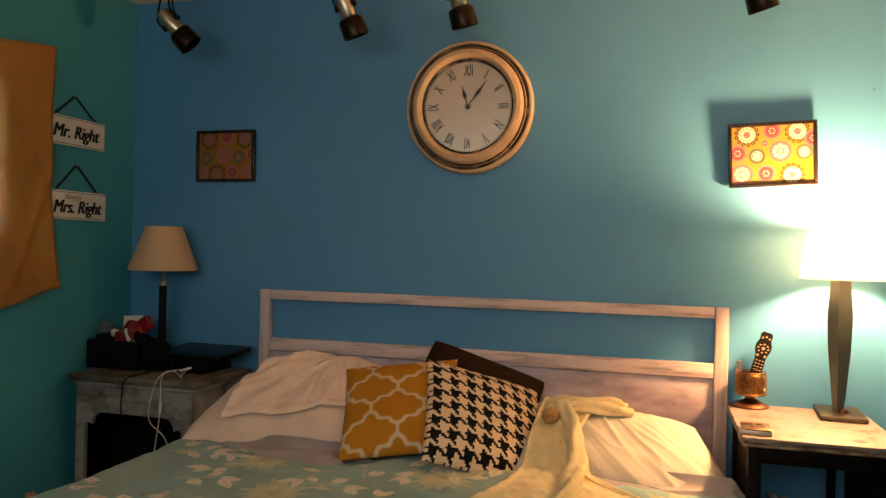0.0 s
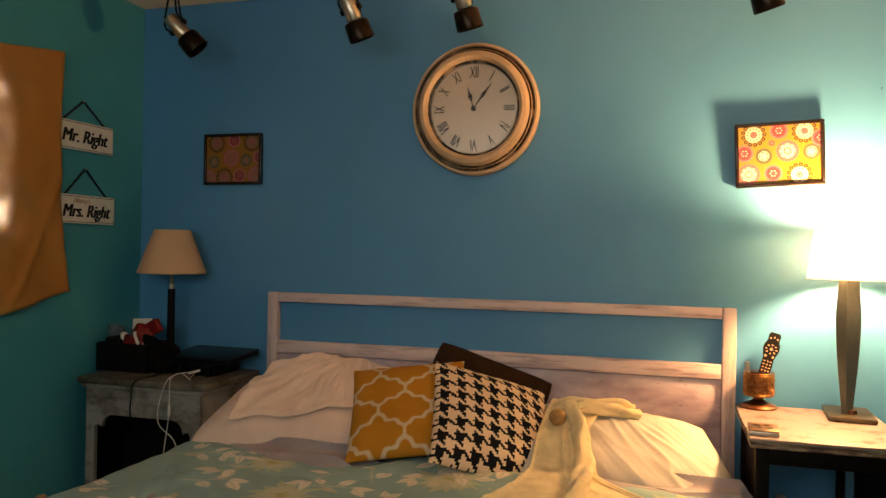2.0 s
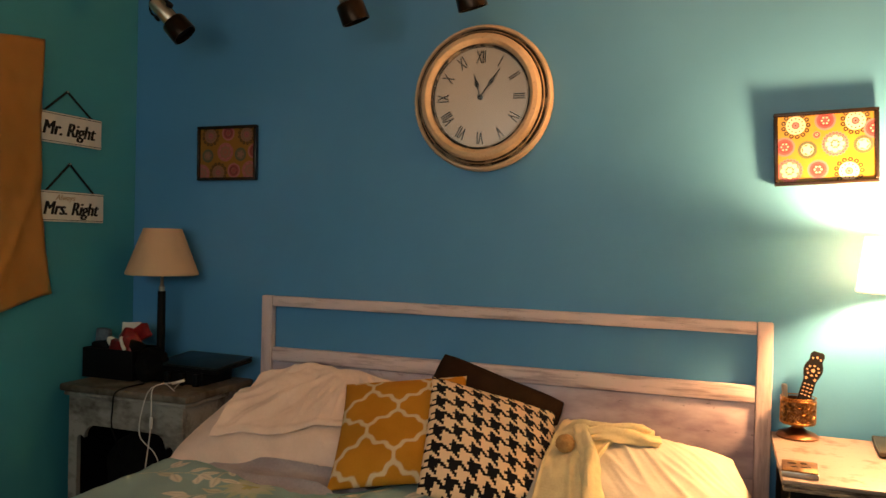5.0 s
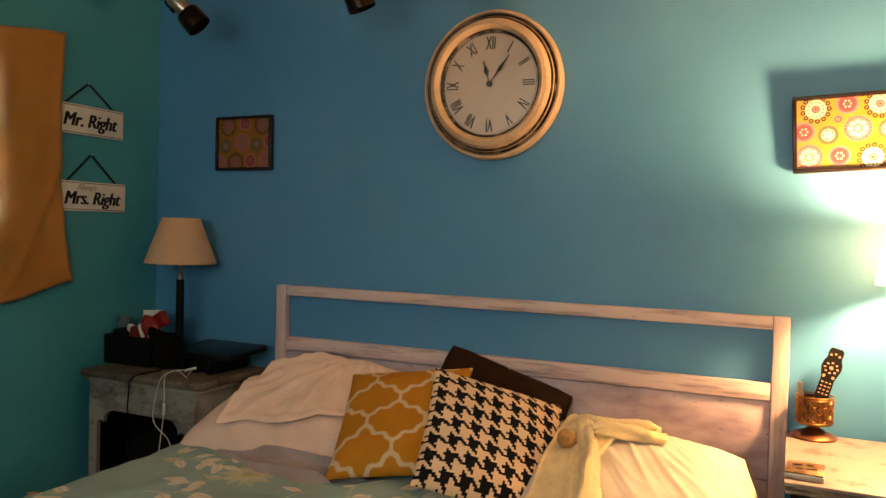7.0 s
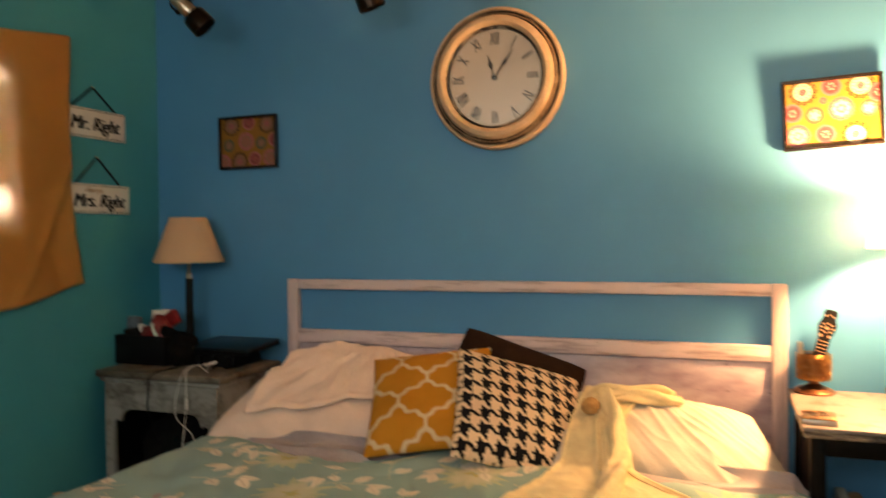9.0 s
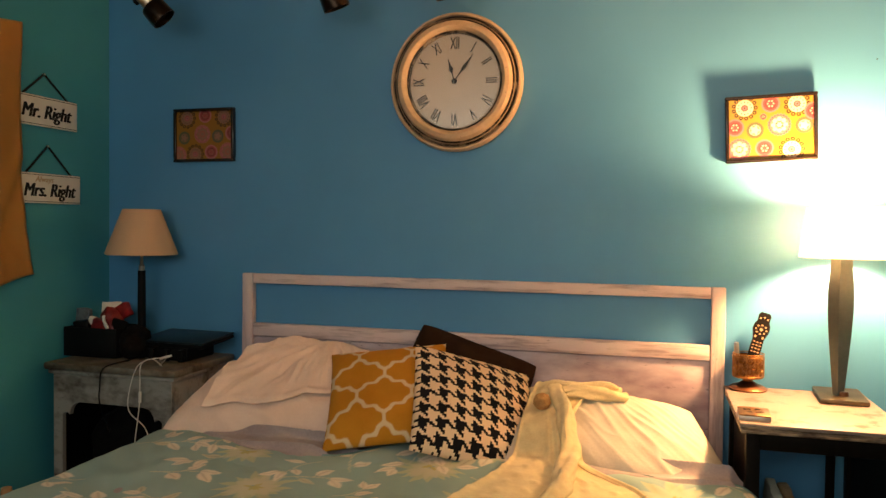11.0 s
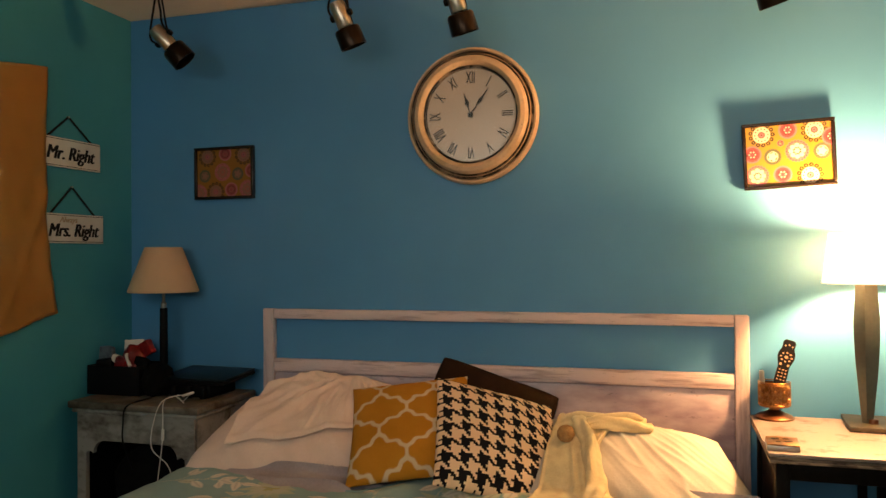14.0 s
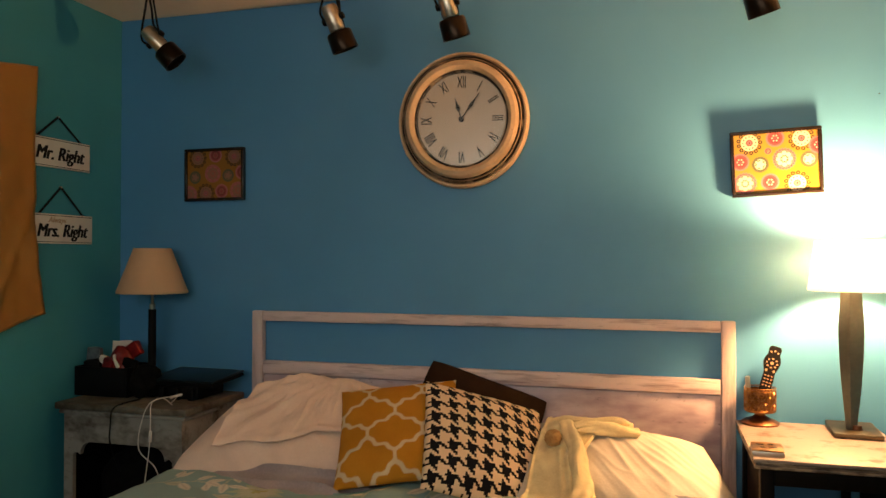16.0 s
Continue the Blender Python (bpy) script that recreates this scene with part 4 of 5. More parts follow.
sack("pouch", (-2.155, 2.94, NZ), (0.13, 0.15, 0.13), BLACK_CLOTH, "slumped black pouch beside the lamp", "pouch", 9.0)

laptop = thing("laptop", (-1.99, 3.03, NZ), "closed dark laptop propped on a stand", "laptop")
part("stand", span_box(-2.08, -1.90, 2.93, 3.13, NZ, NZ + 0.06, 0.006), BLACK, laptop, "black plastic stand")
for x in (-2.06, -1.99, -1.92):
    part("foot", span_box(x - 0.012, x + 0.012, 2.905, 2.928, NZ, NZ + 0.05, 0.004), BLACK, laptop)
part("body", box((0.33, 0.23, 0.016), (-1.975, 3.03, NZ + 0.075), (5, 0, -3), 0.005), BLACK, laptop)
part("lid", box((0.33, 0.23, 0.008), (-1.975, 3.03, NZ + 0.088), (5, 0, -3), 0.003), BOOK_TEAL, laptop, "dark teal lid")

cables = thing("charging_cable", (-1.97, 2.75, NZ), "white charging cable hanging over the nightstand edge", "cable")
FY = NY0 - 0.006
part("cord", tube(smooth_line([(-1.955, 2.83, 0.725), (-1.90, 2.78, 0.762), (-1.965, FY - 0.012, 0.748), (-2.02, FY, 0.66), (-2.03, FY, 0.555), (-1.965, FY + 0.01, 0.49), (-1.935, FY + 0.01, 0.42)]), 0.0019), CABLE_WHITE, cables)
part("cord", tube(smooth_line([(-1.93, 2.80, 0.724), (-1.945, 2.76, 0.757), (-1.970, FY - 0.004, 0.74), (-1.978, FY, 0.66), (-1.982, FY, 0.57), (-2.005, FY, 0.41)]), 0.0019), CABLE_WHITE, cables)
part("plug", box((0.012, 0.008, 0.045), (-1.978, FY, 0.61), (0, 2, 0), 0.003), CABLE_WHITE, cables)
part("plug", box((0.05, 0.009, 0.010), (-1.905, 2.79, 0.762), (0, -16, 20), 0.003), CABLE_WHITE, cables)
cord = part("power_cord", tube(smooth_line([(-2.13, 2.86, 0.725), (-2.13, 2.76, 0.726), (-2.155, NY0 - 0.006, 0.705), (-2.165, FY, 0.64), (-2.165, FY, 0.57), (-2.15, FY + 0.04, 0.45)]), 0.003), BLACK, None, "thin black power cord over the nightstand front")
tagged(cord, category="cable")

# short wooden peg beside the nightstand, standing in for a small tan block
post = part("wooden_peg", lathe([(0, 0), (0.021, 0), (0.021, 0.28), (0.018, 0.31), (0, 0.315)], pose(-2.335, 2.44, 0), 24), TAN_WOOD, None, "light wooden peg standing near the wall")
tagged(post, category="peg")

# ---- lamp-side nightstand ----
RX0, RX1, RY0, RY1, RZ = 0.215, 0.680, 2.585, 3.155, 0.72
table = thing("nightstand", ((RX0 + RX1) / 2, (RY0 + RY1) / 2, 0), "dark wooden nightstand with a distressed white top", "nightstand")
part("tabletop", worn(span_box(RX0, RX1, RY0, RY1, RZ - 0.011, RZ, 0.004), 0.0012, 5), WHITE_TOP, table, "distressed white painted top")
part("moulding", worn(span_box(RX0 + 0.006, RX1 - 0.006, RY0 + 0.006, RY1 - 0.004, RZ - 0.0185, RZ - 0.012, 0.002), 0.001, 8), TOP_EDGE, table)
part("moulding", worn(span_box(RX0 + 0.002, RX1 - 0.002, RY0 + 0.002, RY1 - 0.004, RZ - 0.030, RZ - 0.0195, 0.003), 0.001, 9), TOP_EDGE, table)
part("apron", span_box(RX0 + 0.03, RX1 - 0.03, RY0 + 0.03, RY0 + 0.05, RZ - 0.085, RZ - 0.031), DARK_WOOD, table)
part("apron", span_box(RX0 + 0.03, RX1 - 0.03, RY1 - 0.05, RY1 - 0.03, RZ - 0.085, RZ - 0.031), DARK_WOOD, table)
for x in (RX0 + 0.03, RX1 - 0.05):
    part("apron", span_box(x, x + 0.02, RY0 + 0.051, RY1 - 0.051, RZ - 0.085, RZ - 0.031), DARK_WOOD, table)
for x in (RX0 + 0.02, RX1 - 0.06):
    for y in (RY0 + 0.02, RY1 - 0.06):
        part("leg", span_box(x, x + 0.04, y, y + 0.04, 0, RZ - 0.031, 0.004), DARK_WOOD, table)
for x in (RX0 + 0.085, RX1 - 0.125):
    part("slat", span_box(x, x + 0.03, RY1 - 0.058, RY1 - 0.0455, 0.171, RZ - 0.087, 0.003), DARK_WOOD, table)
# dark panels on both sides, added also to block light under the top
for x in (RX0 + 0.034, RX1 - 0.046):
    part("side_panel", span_box(x, x + 0.012, RY0 + 0.061, RY1 - 0.061, 0.171, RZ - 0.086, 0), DARK_WOOD, table)
part("shelf", span_box(RX0 + 0.03, RX1 - 0.03, RY0 + 0.03, RY1 - 0.03, 0.15, 0.17), DARK_WOOD, table)

holder = thing("pen_holder", (0.293, 3.105, RZ), "gold filigree holder on a copper foot", "holder")
m = Matrix.Translation((0.293, 3.105, RZ)) @ Matrix.Diagonal((1.1, 1.1, 1.0, 1))
part("foot", lathe([(0, 0), (0.058, 0), (0.060, 0.006), (0.052, 0.013), (0.044, 0.017), (0.030, 0.022), (0.016, 0.032), (0.018, 0.040), (0.03, 0.044), (0, 0.044)], m), COPPER, holder, "round copper foot")
part("cup", lathe([(0, 0.0445), (0.045, 0.0445), (0.048, 0.047), (0.048, 0.052), (0.044, 0.0525), (0.0, 0.049)], m), GOLD, holder)


def filigree():
    """A pierced wall of scrolls between two hoops."""
    bm = bmesh.new()
    r, z0, z1 = 0.048, 0.052, 0.130

    def on(a, z, rr=r):
        return m @ Vector((rr * math.cos(a), rr * math.sin(a), z))

    for z in (z0, z1, z1 - 0.008):
        tube([on(2 * math.pi * k / 40, z) for k in range(41)], 0.0022, 6, bm)
    for row, zc in enumerate((z0 + 0.013, z0 + 0.035, z0 + 0.057)):
        for k in range(12):
            a0 = 2 * math.pi * (k + 0.5 * (row % 2)) / 12
            turns = [on(a0 + 0.23 * s * math.cos(t) , zc + 0.0125 * s * math.sin(t)) for t, s in ((j * 0.5, 1 - j * 0.042) for j in range(20))]
            tube(turns, 0.0019, 5, bm)
            tube([on(a0 + 0.26, zc - 0.011), on(a0 + 0.30, zc), on(a0 + 0.26, zc + 0.011)], 0.0018, 5, bm)
    return bm


part("filigree_wall", filigree(), GOLD, holder)
part("inner_glass", lathe([(0.0425, 0.053), (0.044, 0.053), (0.044, 0.126), (0.0425, 0.126)], m, 32, closed=True), COPPER, holder)

remote = thing("remote_control", (0.297, 3.10, RZ + 0.055), "black remote control with cream buttons in the holder", "remote")
rm = Matrix.Translation((0.290, 3.10, RZ + 0.056)) @ pose(0, 0, 0, 78, 0, 0) @ pose(0, 0, 0, 0, 0, -16)
half = [(0.019, 0.0), (0.020, 0.10), (0.019, 0.135), (0.024, 0.150), (0.029, 0.168), (0.027, 0.186), (0.021, 0.198), (0.020, 0.205), (0.022, 0.222), (0.016, 0.232)]
part("case", plate(half + [(-x, y) for x, y in reversed(half)], 0.016, rm @ pose(0, 0, -0.008), 0.003), BLACK, remote)
spots = [(x, y, 0.0042, 0.0028) for y in (0.085, 0.097, 0.109, 0.121) for x in (-0.011, 0, 0.011)]
spots += [(0.018 * math.cos(a), 0.168 + 0.016 * math.sin(a), 0.0045, 0.0035) for a in (k * math.pi / 4 for k in range(8))]
spots += [(0, 0.168, 0.007, 0.007), (-0.012, 0.208, 0.004, 0.004), (0, 0.213, 0.004, 0.004), (0.012, 0.208, 0.004, 0.004), (-0.013, 0.14, 0.005, 0.006), (0.013, 0.14, 0.005, 0.006)]
for x, y, a, b in spots:
    part("button", lathe([(0, 0.008), (1, 0.008), (0.9, 0.0102), (0, 0.0105)], rm @ Matrix.Translation((x, y, 0)) @ Matrix.Diagonal((a * 0.85, b * 0.85, 1, 1)), 10), BUTTON, remote)
pen = part("marker_pen", lathe([(0, 0), (0.0085, 0), (0.0085, 0.112), (0.007, 0.117), (0, 0.117)], pose(0.258, 3.102, RZ + 0.054, 4, -4), 18), STEEL, None, "silver marker pen standing in the holder")
tagged(pen, category="pen")

deck = thing("card_tin", (0.263, 2.675, RZ), "small flat tin with a tan patterned lid", "tin")
part("body", box((0.092, 0.115, 0.014), (0.263, 2.675, RZ + 0.007), (0, 0, -4), 0.002), STEEL, deck)
part("lid", box((0.090, 0.113, 0.004), (0.263, 2.675, RZ + 0.0165), (0, 0, -4), 0.0015), GOLD, deck, "tan patterned lid")
for dx, dy, w, h in ((-0.018, 0.02, 0.022, 0.01), (0.012, 0.024, 0.016, 0.012), (0.015, -0.012, 0.024, 0.01), (-0.014, -0.016, 0.014, 0.008)):
    part("mark", box((w, h, 0.001), (0.263 + dx, 2.675 + dy, RZ + 0.0192), (0, 0, 12), 0), BLACK, deck)

# lit bedside lamp
LX, LY = 0.585, 2.995
glow = thing("table_lamp", (LX, LY, RZ), "lit table lamp with a satin metal blade stem", "lamp")
part("base", box((0.148, 0.225, 0.014), (LX - 0.004, 3.040, RZ + 0.011), (0, 0, -4), 0.003), BRASS, glow, "flat square brass base")
for dx in (-0.055, 0.055):
    for dy in (-0.085, 0.085):
        part("foot", lathe([(0, 0), (0.01, 0), (0.01, 0.004), (0, 0.004)], pose(LX + dx, 3.035 + dy, RZ), 12), BLACK, glow)


def blade():
    """A four-sided stem that swells from a narrow foot."""
    bm = bmesh.new()
    rings = []
    for k in range(25):
        t = k / 24
        w = 0.022 + 0.030 * math.sin(min(t / 0.75, 1) * math.pi / 2) ** 1.1 - 0.010 * max(t - 0.75, 0) / 0.25
        d = 0.5 * w
        z = RZ + 0.0185 + t * 0.4635
        rings.append([bm.verts.new((LX - 0.016 + a * w * 0.76, 3.012 + b * d, z)) for a, b in ((-1, 0), (-0.25, -1), (1, -0.35), (0.5, 1))])
    for a, b in zip(rings, rings[1:]):
        for j in range(4):
            n = (j + 1) % 4
            bm.faces.new((a[j], a[n], b[n], b[j]))
    bm.faces.new(rings[0])
    bm.faces.new(rings[-1])
    return bm


part("stem", blade(), LAMP_STEEL, glow, "satin metal blade stem")
part("stem_collar", lathe([(0, 0.0175), (0.018, 0.0182), (0.016, 0.032), (0, 0.034)], pose(LX, 3.012, RZ), 20), COPPER, glow)
m = Matrix.Translation((LX, LY, 0))
part("shade", lathe([(0.150, 1.205), (0.152, 1.207), (0.130, 1.374), (0.128, 1.375), (0.127, 1.373), (0.149, 1.207)], m, 72, closed=True), LIT_SHADE, glow, "white translucent shade lit from within")
part("socket", lathe([(0, 1.20), (0.016, 1.20), (0.018, 1.225), (0, 1.225)], pose(LX, LY + 0.010, 0), 20), STEEL, glow)
# unseen light block added below the bulb, so less light falls on the tabletop
part("bulb_baffle", lathe([(0, 1.226), (0.017, 1.226), (0.034, 1.250), (0.035, 1.266), (0, 1.268)], pose(LX, LY + 0.006, 0), 24), WHITE_TRIM, glow, "unseen opaque white cone added below the bulb to dim the tabletop")
part("spider", tube([Vector((LX - 0.127, LY, 1.371)), Vector((LX + 0.127, LY, 1.371))], 0.002), STEEL, glow)

# things on the shelf below
packet("book", (0.03, 0.20, 0.30), (0.335, 2.79, 0.322), (0, 3, 0), WHITE_PAPER, "white book standing on the nightstand shelf", "book")
packet("book", (0.035, 0.18, 0.28), (0.395, 2.83, 0.312), (0, -4, 0), TAN_WOOD, "brown book standing on the nightstand shelf", "book")
sack("cloth_bundle", (0.53, 2.83, 0.17), (0.16, 0.22, 0.22), RED_CLOTH, "dark red cloth on the nightstand shelf", "cloth", 13.0)

# ---- wall clock ----
CX, CZ = -0.826, 1.876
clock = thing("wall_clock", (CX, NORTH, CZ), "large cream wall clock with a distressed black ring", "clock")
cm = pose(CX, NORTH - 0.001, CZ, 90) @ Matrix.Diagonal((0.98, 0.995, 1.95, 1))
part("outer_rim", lathe([(0.2625, 0), (0.276, 0.0), (0.280, 0.010), (0.279, 0.020), (0.273, 0.027), (0.267, 0.027), (0.2625, 0.024)], cm, 96, closed=True), CLOCK_CREAM, clock, "cream rim with worn edges")
part("black_ring", lathe([(0.2425, 0.0), (0.2488, 0.0), (0.2488, 0.026), (0.246, 0.030), (0.2425, 0.029)], cm, 120, closed=True), CLOCK_BAND, clock, "worn black ring")
part("bead", lathe([(0.2491, 0.0), (0.2528, 0.0), (0.2528, 0.027), (0.251, 0.030), (0.2491, 0.027)], cm, 120, closed=True), CLOCK_CREAM, clock)
part("black_ring", lathe([(0.2531, 0.0), (0.262, 0.0), (0.262, 0.023), (0.258, 0.027), (0.2531, 0.025)], cm, 120, closed=True), CLOCK_BAND, clock, "worn black ring")
part("inner_rim", lathe([(0.199, 0.0), (0.242, 0.0), (0.242, 0.033), (0.232, 0.042), (0.216, 0.045), (0.204, 0.041), (0.199, 0.033)], cm, 96, closed=True), CLOCK_CREAM, clock)
part("inner_ring", lathe([(0.1905, 0.0), (0.1985, 0.0), (0.1985, 0.034), (0.195, 0.035), (0.1905, 0.029)], cm, 96, closed=True), CLOCK_BAND, clock)
part("face", lathe([(0, 0.002), (0.190, 0.002), (0.190, 0.024), (0, 0.024)], cm, 96), CLOCK_FACE, clock, "ivory dial")
for k, numeral in enumerate(("XII", "I", "II", "III", "IV", "V", "VI", "VII", "VIII", "IX", "X", "XI")):
    a = -k * math.pi / 6
    spot = cm @ Matrix.Rotation(a, 4, "Z") @ pose(0, 0.151, 0.0250)
    lettering("numeral", numeral, 0.068, spot, INK, clock, wide=0.48, bold=0.0009)


def hand(angle, length, width, name, lift):
    q = cm @ Matrix.Rotation(-radians(angle), 4, "Z") @ pose(0, 0, lift)
    out = [(-0.0022, -0.012), (0.0022, -0.012), (0.002, 0.35 * length), (width, 0.55 * length), (0.4 * width, 0.72 * length), (0.0012, length), (-0.0012, length), (-0.4 * width, 0.72 * length), (-width, 0.55 * length), (-0.002, 0.35 * length)]
    part(name, plate(out, 0.0012, q), INK, clock, smooth=False)


hand(-17, 0.092, 0.010, "hour_hand", 0.0275)
hand(37, 0.130, 0.008, "minute_hand", 0.0295)
part("hub", lathe([(0, 0.0245), (0.0095, 0.0245), (0.0095, 0.033), (0, 0.034)], cm, 20), INK, clock)
part("lens", lathe([(0, 0.0350), (0.190, 0.0350), (0.190, 0.0365), (0, 0.0365)], cm, 96), CLOCK_GLASS, clock, "clear glass cover").visible_shadow = False


# ---- framed prints ----
def medallions(x, y, w, h, layout, cream, ground):
    """Rows of round folk-art medallions on mustard; cream and ground are darkened for a dim print."""
    col = np.empty((*x.shape, 3))
    col[:] = ground
    red, rose, olive, dark = (0.46, 0.075, 0.10), (0.62, 0.23, 0.27), (0.12, 0.15, 0.09), (0.02, 0.008, 0.006)

    def ring(px, py, r0, r1, tint, petals=0, depth=0.0, phase=0.0):
        d, a = np.hypot(x - px, y - py), np.arctan2(y - py, x - px)
        edge = r1 * (1 + depth * np.cos(petals * a + phase))
        inside = (d >= r0) & (d < edge)
        col[inside] = tint

    def curls(px, py, r, count):
        for k in range(count):
            a = 2 * math.pi * k / count
            ring(px + r * math.cos(a), py + r * math.sin(a), 0.0030, 0.0074, dark)

    def dots(px, py, r, count, size, tint):
        for k in range(count):
            a = 2 * math.pi * k / count
            ring(px + r * math.cos(a), py + r * math.sin(a), 0, size, tint)

    def sun_wheel(px, py, s):
        curls(px, py, s * 1.26, 13)
        ring(px, py, 0, s, cream)
        dots(px, py, s * 0.75, 12, s * 0.08, dark)
        ring(px, py, 0, s * 0.40, red)
        ring(px, py, 0, s * 0.26, rose)
        ring(px, py, 0, s * 0.10, dark)

    def rosette(px, py, s):
        ring(px, py, 0, s, rose, 22, 0.05)
        ring(px, py, s * 0.84, s * 0.9, red, 22, 0.05)
        ring(px, py, 0, s * 0.74, (0.55, 0.15, 0.12), 8, 0.10)
        dots(px, py, s * 0.52, 8, s * 0.20, cream)
        ring(px, py, 0, s * 0.22, cream, 6, 0.2)

    def target(px, py, s):
        ring(px, py, 0, s, rose)
        ring(px, py, 0, s * 0.80, red)
        ring(px, py, s * 0.50, s * 0.56, dark)
        dots(px, py, s * 0.32, 6, s * 0.09, cream)

    def eye(px, py, s):
        ring(px, py, 0, s, olive, 26, 0.03)
        ring(px, py, s * 0.58, s * 0.66, cream)
        ring(px, py, 0, s * 0.48, cream, 5, 0.18)

    makers = {"sun": (sun_wheel, 0.030), "target": (target, 0.032), "rosette": (rosette, 0.040), "eye": (eye, 0.029), "dot": (target, 0.012)}
    for kind, px, py in layout:
        make, size = makers[kind]
        make(px * w, py * h, size)
    return col * 0.52


BRIGHT_LAYOUT = (("sun", -0.31, 0.36), ("target", 0.0, 0.41), ("sun", 0.31, 0.38), ("dot", -0.09, 0.20), ("eye", 0.39, 0.02), ("target", -0.43, 0.04),
                 ("rosette", 0.10, 0.05), ("eye", -0.19, -0.02), ("sun", 0.24, -0.37), ("target", -0.08, -0.33), ("rosette", -0.38, -0.33), ("target", 0.50, 0.25))
DIM_LAYOUT = (("sun", -0.31, 0.36), ("target", 0.02, 0.41), ("sun", 0.36, 0.37), ("eye", -0.36, -0.05), ("rosette", -0.03, 0.02), ("eye", 0.25, -0.03),
              ("target", 0.50, 0.03), ("sun", -0.16, -0.40), ("target", 0.13, -0.36), ("rosette", 0.43, -0.36), ("rosette", -0.47, -0.42))


def framed_print(centre, w, h, turn, label, layout, cream, ground):
    ob = thing("picture_frame", centre, label, "picture", group="framed prints")
    pm = pose(*centre, 90 + turn[0], turn[1], 0)
    rim = 0.0135
    bm = bmesh.new()
    box((w, rim, 0.024), (0, h / 2 - rim / 2, 0.012), bevel=0.004, bm=bm)
    box((w, rim, 0.024), (0, -h / 2 + rim / 2, 0.012), bevel=0.004, bm=bm)
    box((rim, h - 2 * rim, 0.024), (w / 2 - rim / 2, 0, 0.012), bevel=0.004, bm=bm)
    box((rim, h - 2 * rim, 0.024), (-w / 2 + rim / 2, 0, 0.012), bevel=0.004, bm=bm)
    bm.transform(pm)
    part("frame", bm, FRAME_DARK, ob, "dark brown glossy frame")
    bm = box((w - 2 * rim, h - 2 * rim, 0.008), (0, 0, 0.008), bevel=0)
    bm.transform(pm)
    part("backing", bm, FRAME_DARK, ob)
    pw, ph = w - 2 * rim, h - 2 * rim
    gy, gx = np.meshgrid(np.linspace(-ph / 2, ph / 2, 190), np.linspace(-pw / 2, pw / 2, 250), indexing="ij")
    me = sheet_mesh("print", np.stack([gx, gy, gx * 0 + 0.0135], -1), colours=medallions(gx, gy, pw, ph, layout, cream, ground))
    me.transform(pm)
    mesh_object("print", me, PRINT, ob, "mustard print with red and cream medallions", smooth=False)
    return ob


# this print's cream and ground are darkened: the corner's dimness put into colour
framed_print((-1.988, NORTH - 0.003, 1.689), 0.304, 0.238, (0, -0.3), "dark framed print of folk medallions, colours darkened for the dim corner", DIM_LAYOUT, (0.42, 0.22, 0.16), (0.42, 0.20, 0.018))
framed_print((0.359, NORTH - 0.010, 1.667), 0.313, 0.243, (2.3, -2.4), "dark framed print of folk medallions above the lamp", BRIGHT_LAYOUT, (0.88, 0.78, 0.68), (0.46, 0.31, 0.028))


# ---- hanging signs ----
def sign(y0, y1, z0, z1, apex, words, label):
    ob = thing("hanging_sign", (WEST, (y0 + y1) / 2, z0), label, "sign", group="hanging signs")
    yc, zc = (y0 + y1) / 2, (z0 + z1) / 2
    q = pose(WEST + 0.002, yc, zc, 90, 0, 90)
    w, h = y1 - y0, z1 - z0
    bm = box((w, h, 0.008), (0, 0, 0.004), bevel=0.0015)
    bm.transform(q)
    part("board", bm, SIGN_WHITE, ob, "white painted board")
    for s in (-1, 1):
        bm = box((w * 0.985, 0.0022, 0.0012), (0, s * (h / 2 - 0.007), 0.0086), bevel=0)
        bm.transform(q)
        part("border_line", bm, INK, ob)
    for end in (-0.36, 0.36):
        a = q @ Vector((end * w, h / 2 - 0.004, 0.004))
        b = Vector((WEST + 0.006, *apex))
        along = b - a
        bm = box((0.0022, 0.010, along.length), (a + b) / 2, (-math.degrees(math.atan2(along.y, along.z)), 0, 0), 0.0008)
        part("ribbon", bm, INK, ob, "black ribbon")
    part("nail", lathe([(0, 0), (0.004, 0.0), (0.004, 0.010), (0, 0.010)], pose(WEST, *apex, 0, 90), 10), STEEL, ob)
    for text, size, dy, dz, material, bold, width in words:
        lettering("lettering", text, size, q @ pose(dy, dz, 0.0088), material, ob, shear=0.28, bold=bold, width=width)
    return ob


sign(2.632, 2.982, 1.688, 1.812, (2.800, 1.905), (("Mr. Right", 0.080, 0.0, -0.004, INK, 0.0036, 0.275),), "white wooden sign with black script hung on ribbon")
sign(2.648, 3.000, 1.371, 1.495, (2.818, 1.610), (("Mrs. Right", 0.078, 0.0, -0.010, INK, 0.0034, 0.288), ("Always", 0.034, -0.03, 0.036, TAN_INK, 0.0005, 0.10)), "white wooden sign with black and tan script on ribbon")

hole = part("nail", lathe([(0, 0), (0.0022, 0), (0.0022, 0.004), (0, 0.005)], pose(0.705, NORTH, 1.905, 90), 12), BLACK, None, "small dark nail in the wall")
tagged(hole, category="nail")

# ---- track lighting ----
RAIL_Y = 2.82
rail = thing("track_light", (-0.9, RAIL_Y, TOP), "ceiling track light with four black capped spots", "track light")
part("rail", span_box(-2.235, 0.55, RAIL_Y - 0.018, RAIL_Y + 0.018, TOP - 0.025, TOP, 0.003), BLACK, rail)
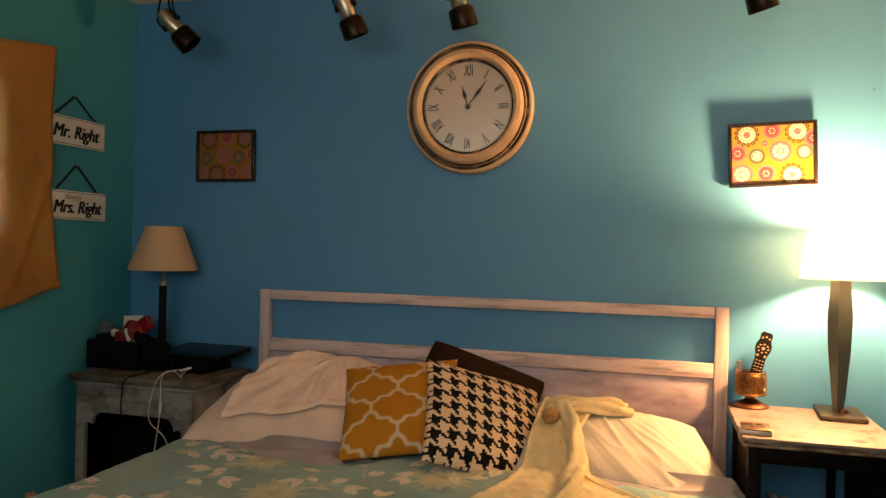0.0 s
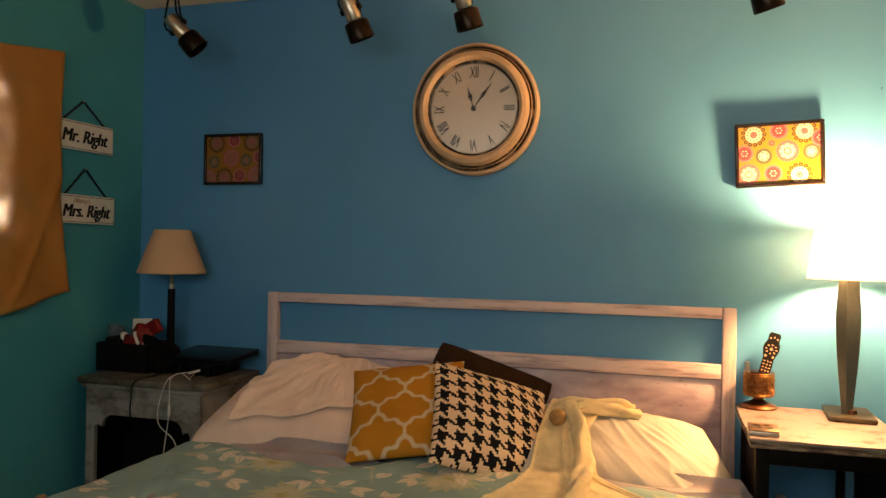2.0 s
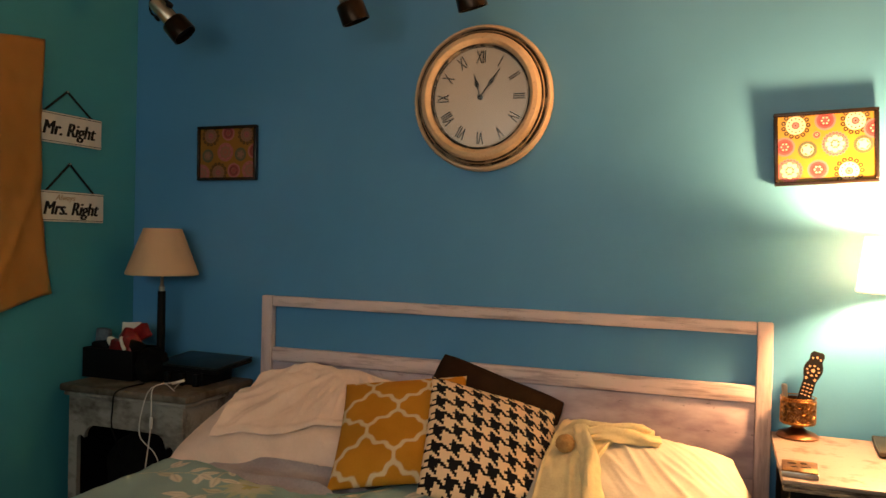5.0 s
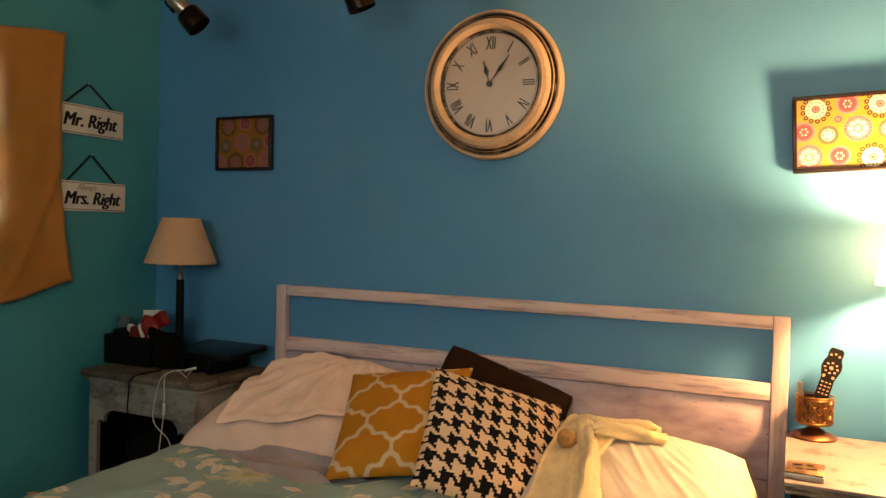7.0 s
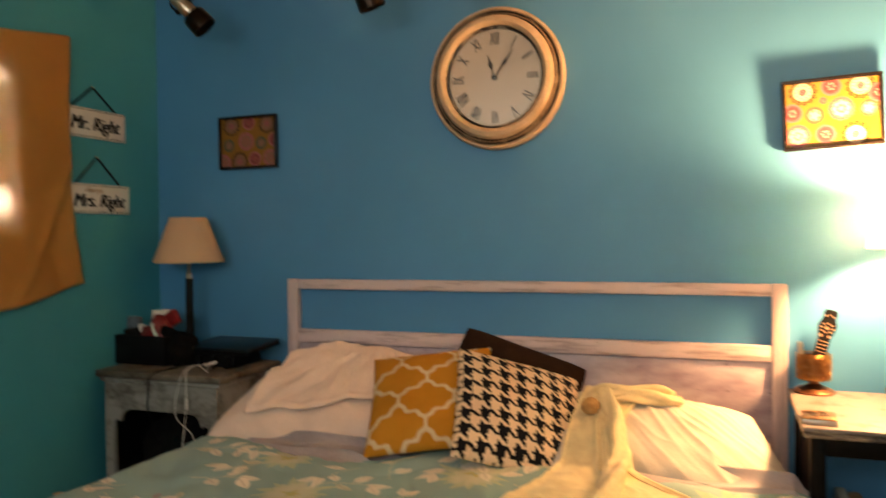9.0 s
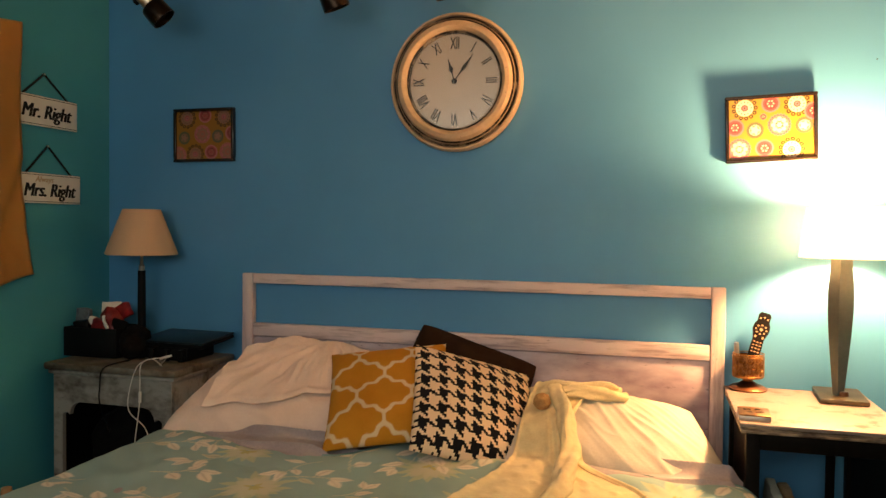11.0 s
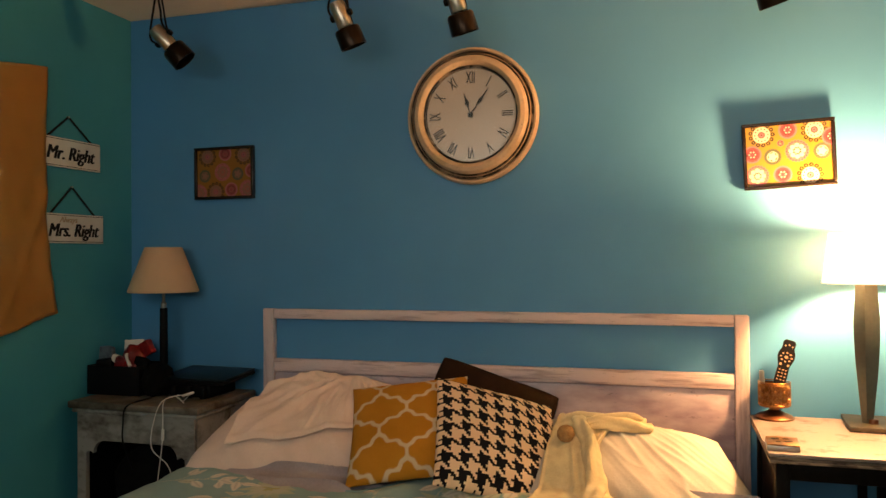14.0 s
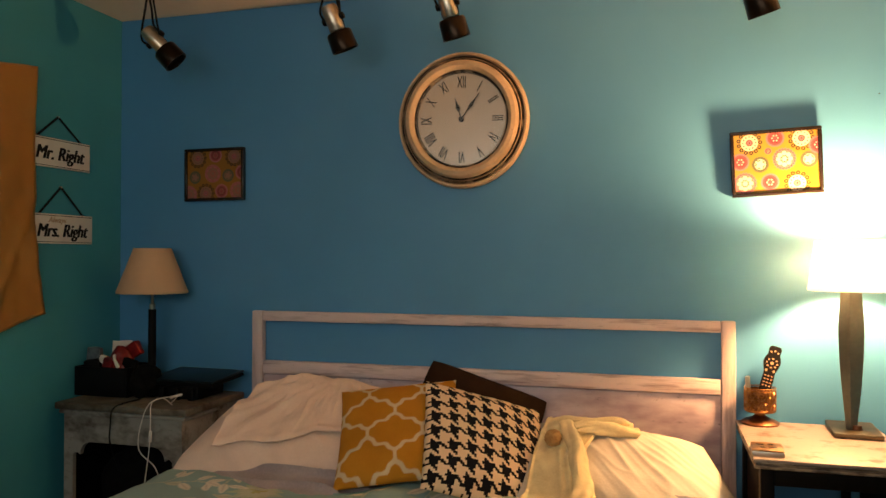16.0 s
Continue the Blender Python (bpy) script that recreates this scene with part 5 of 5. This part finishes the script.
part("end_cap", span_box(-2.262, -2.236, RAIL_Y - 0.021, RAIL_Y + 0.021, TOP - 0.028, TOP, 0.004), BLACK, rail)


def spot_head(mouth, lean, fore):
    """A head whose cap's mouth is at the place given; lean and fore tilt its axis."""
    head = new("spot_head")
    head.location = Vector(mouth) - rail.location
    head.parent = rail
    q = Matrix.Translation(mouth) @ pose(0, 0, 0, fore, lean, 0)
    part("cap", lathe([(0.047, 0.020), (0.0495, 0.0), (0.052, 0.0), (0.0525, 0.004), (0.050, 0.066), (0.045, 0.074), (0.024, 0.078), (0, 0.078)], q, 40), BRONZE, head, "dark bronze cap")
    # black disc added in the cap's mouth to make its inside dark
    part("mouth_disc", lathe([(0, 0.024), (0.0465, 0.021), (0.0465, 0.026), (0, 0.029)], q, 32), BLACK, head)
    part("barrel", lathe([(0, 0.079), (0.030, 0.079), (0.0315, 0.083), (0.0315, 0.165), (0.027, 0.178), (0, 0.180)], q, 32), STEEL, head, "brushed steel barrel")
    top = q @ Vector((0, 0, 0.165))
    hang = Vector((top.x + 0.012, RAIL_Y, TOP - 0.026))
    for s in (-1, 1):
        side = q @ Vector((s * 0.036, 0, 0.125))
        part("yoke_arm", tube(smooth_line([side, q @ Vector((s * 0.038, 0, 0.17)), (top + hang) / 2 + Vector((s * 0.016, 0, 0.01)), hang]), 0.0045), BLACK, head)
        part("knob", lathe([(0, -0.009), (0.012, -0.009), (0.014, 0), (0.012, 0.009), (0, 0.009)], Matrix.Translation(side) @ q.to_3x3().to_4x4() @ pose(0, 0, 0, 0, 90), 14), BLACK, head)
    part("lamp_wire", tube(smooth_line([q @ Vector((0.028, 0.0, 0.075)), q @ Vector((0.036, 0.004, 0.14)), hang + Vector((0.03, 0, -0.06)), hang + Vector((0.018, 0, 0))]), 0.004), BLACK, head)
    part("adapter", span_box(hang.x - 0.02, hang.x + 0.02, RAIL_Y - 0.014, RAIL_Y + 0.014, TOP - 0.045, TOP - 0.025, 0.003), BLACK, head)


spot_head((-1.980, 2.885, 2.122), -40, 16)
spot_head((-1.222, 2.885, 2.118), -18, 16)
spot_head((-0.776, 2.885, 2.130), -13, 16)
spot_head((0.285, 2.885, 2.128), -18, 16)
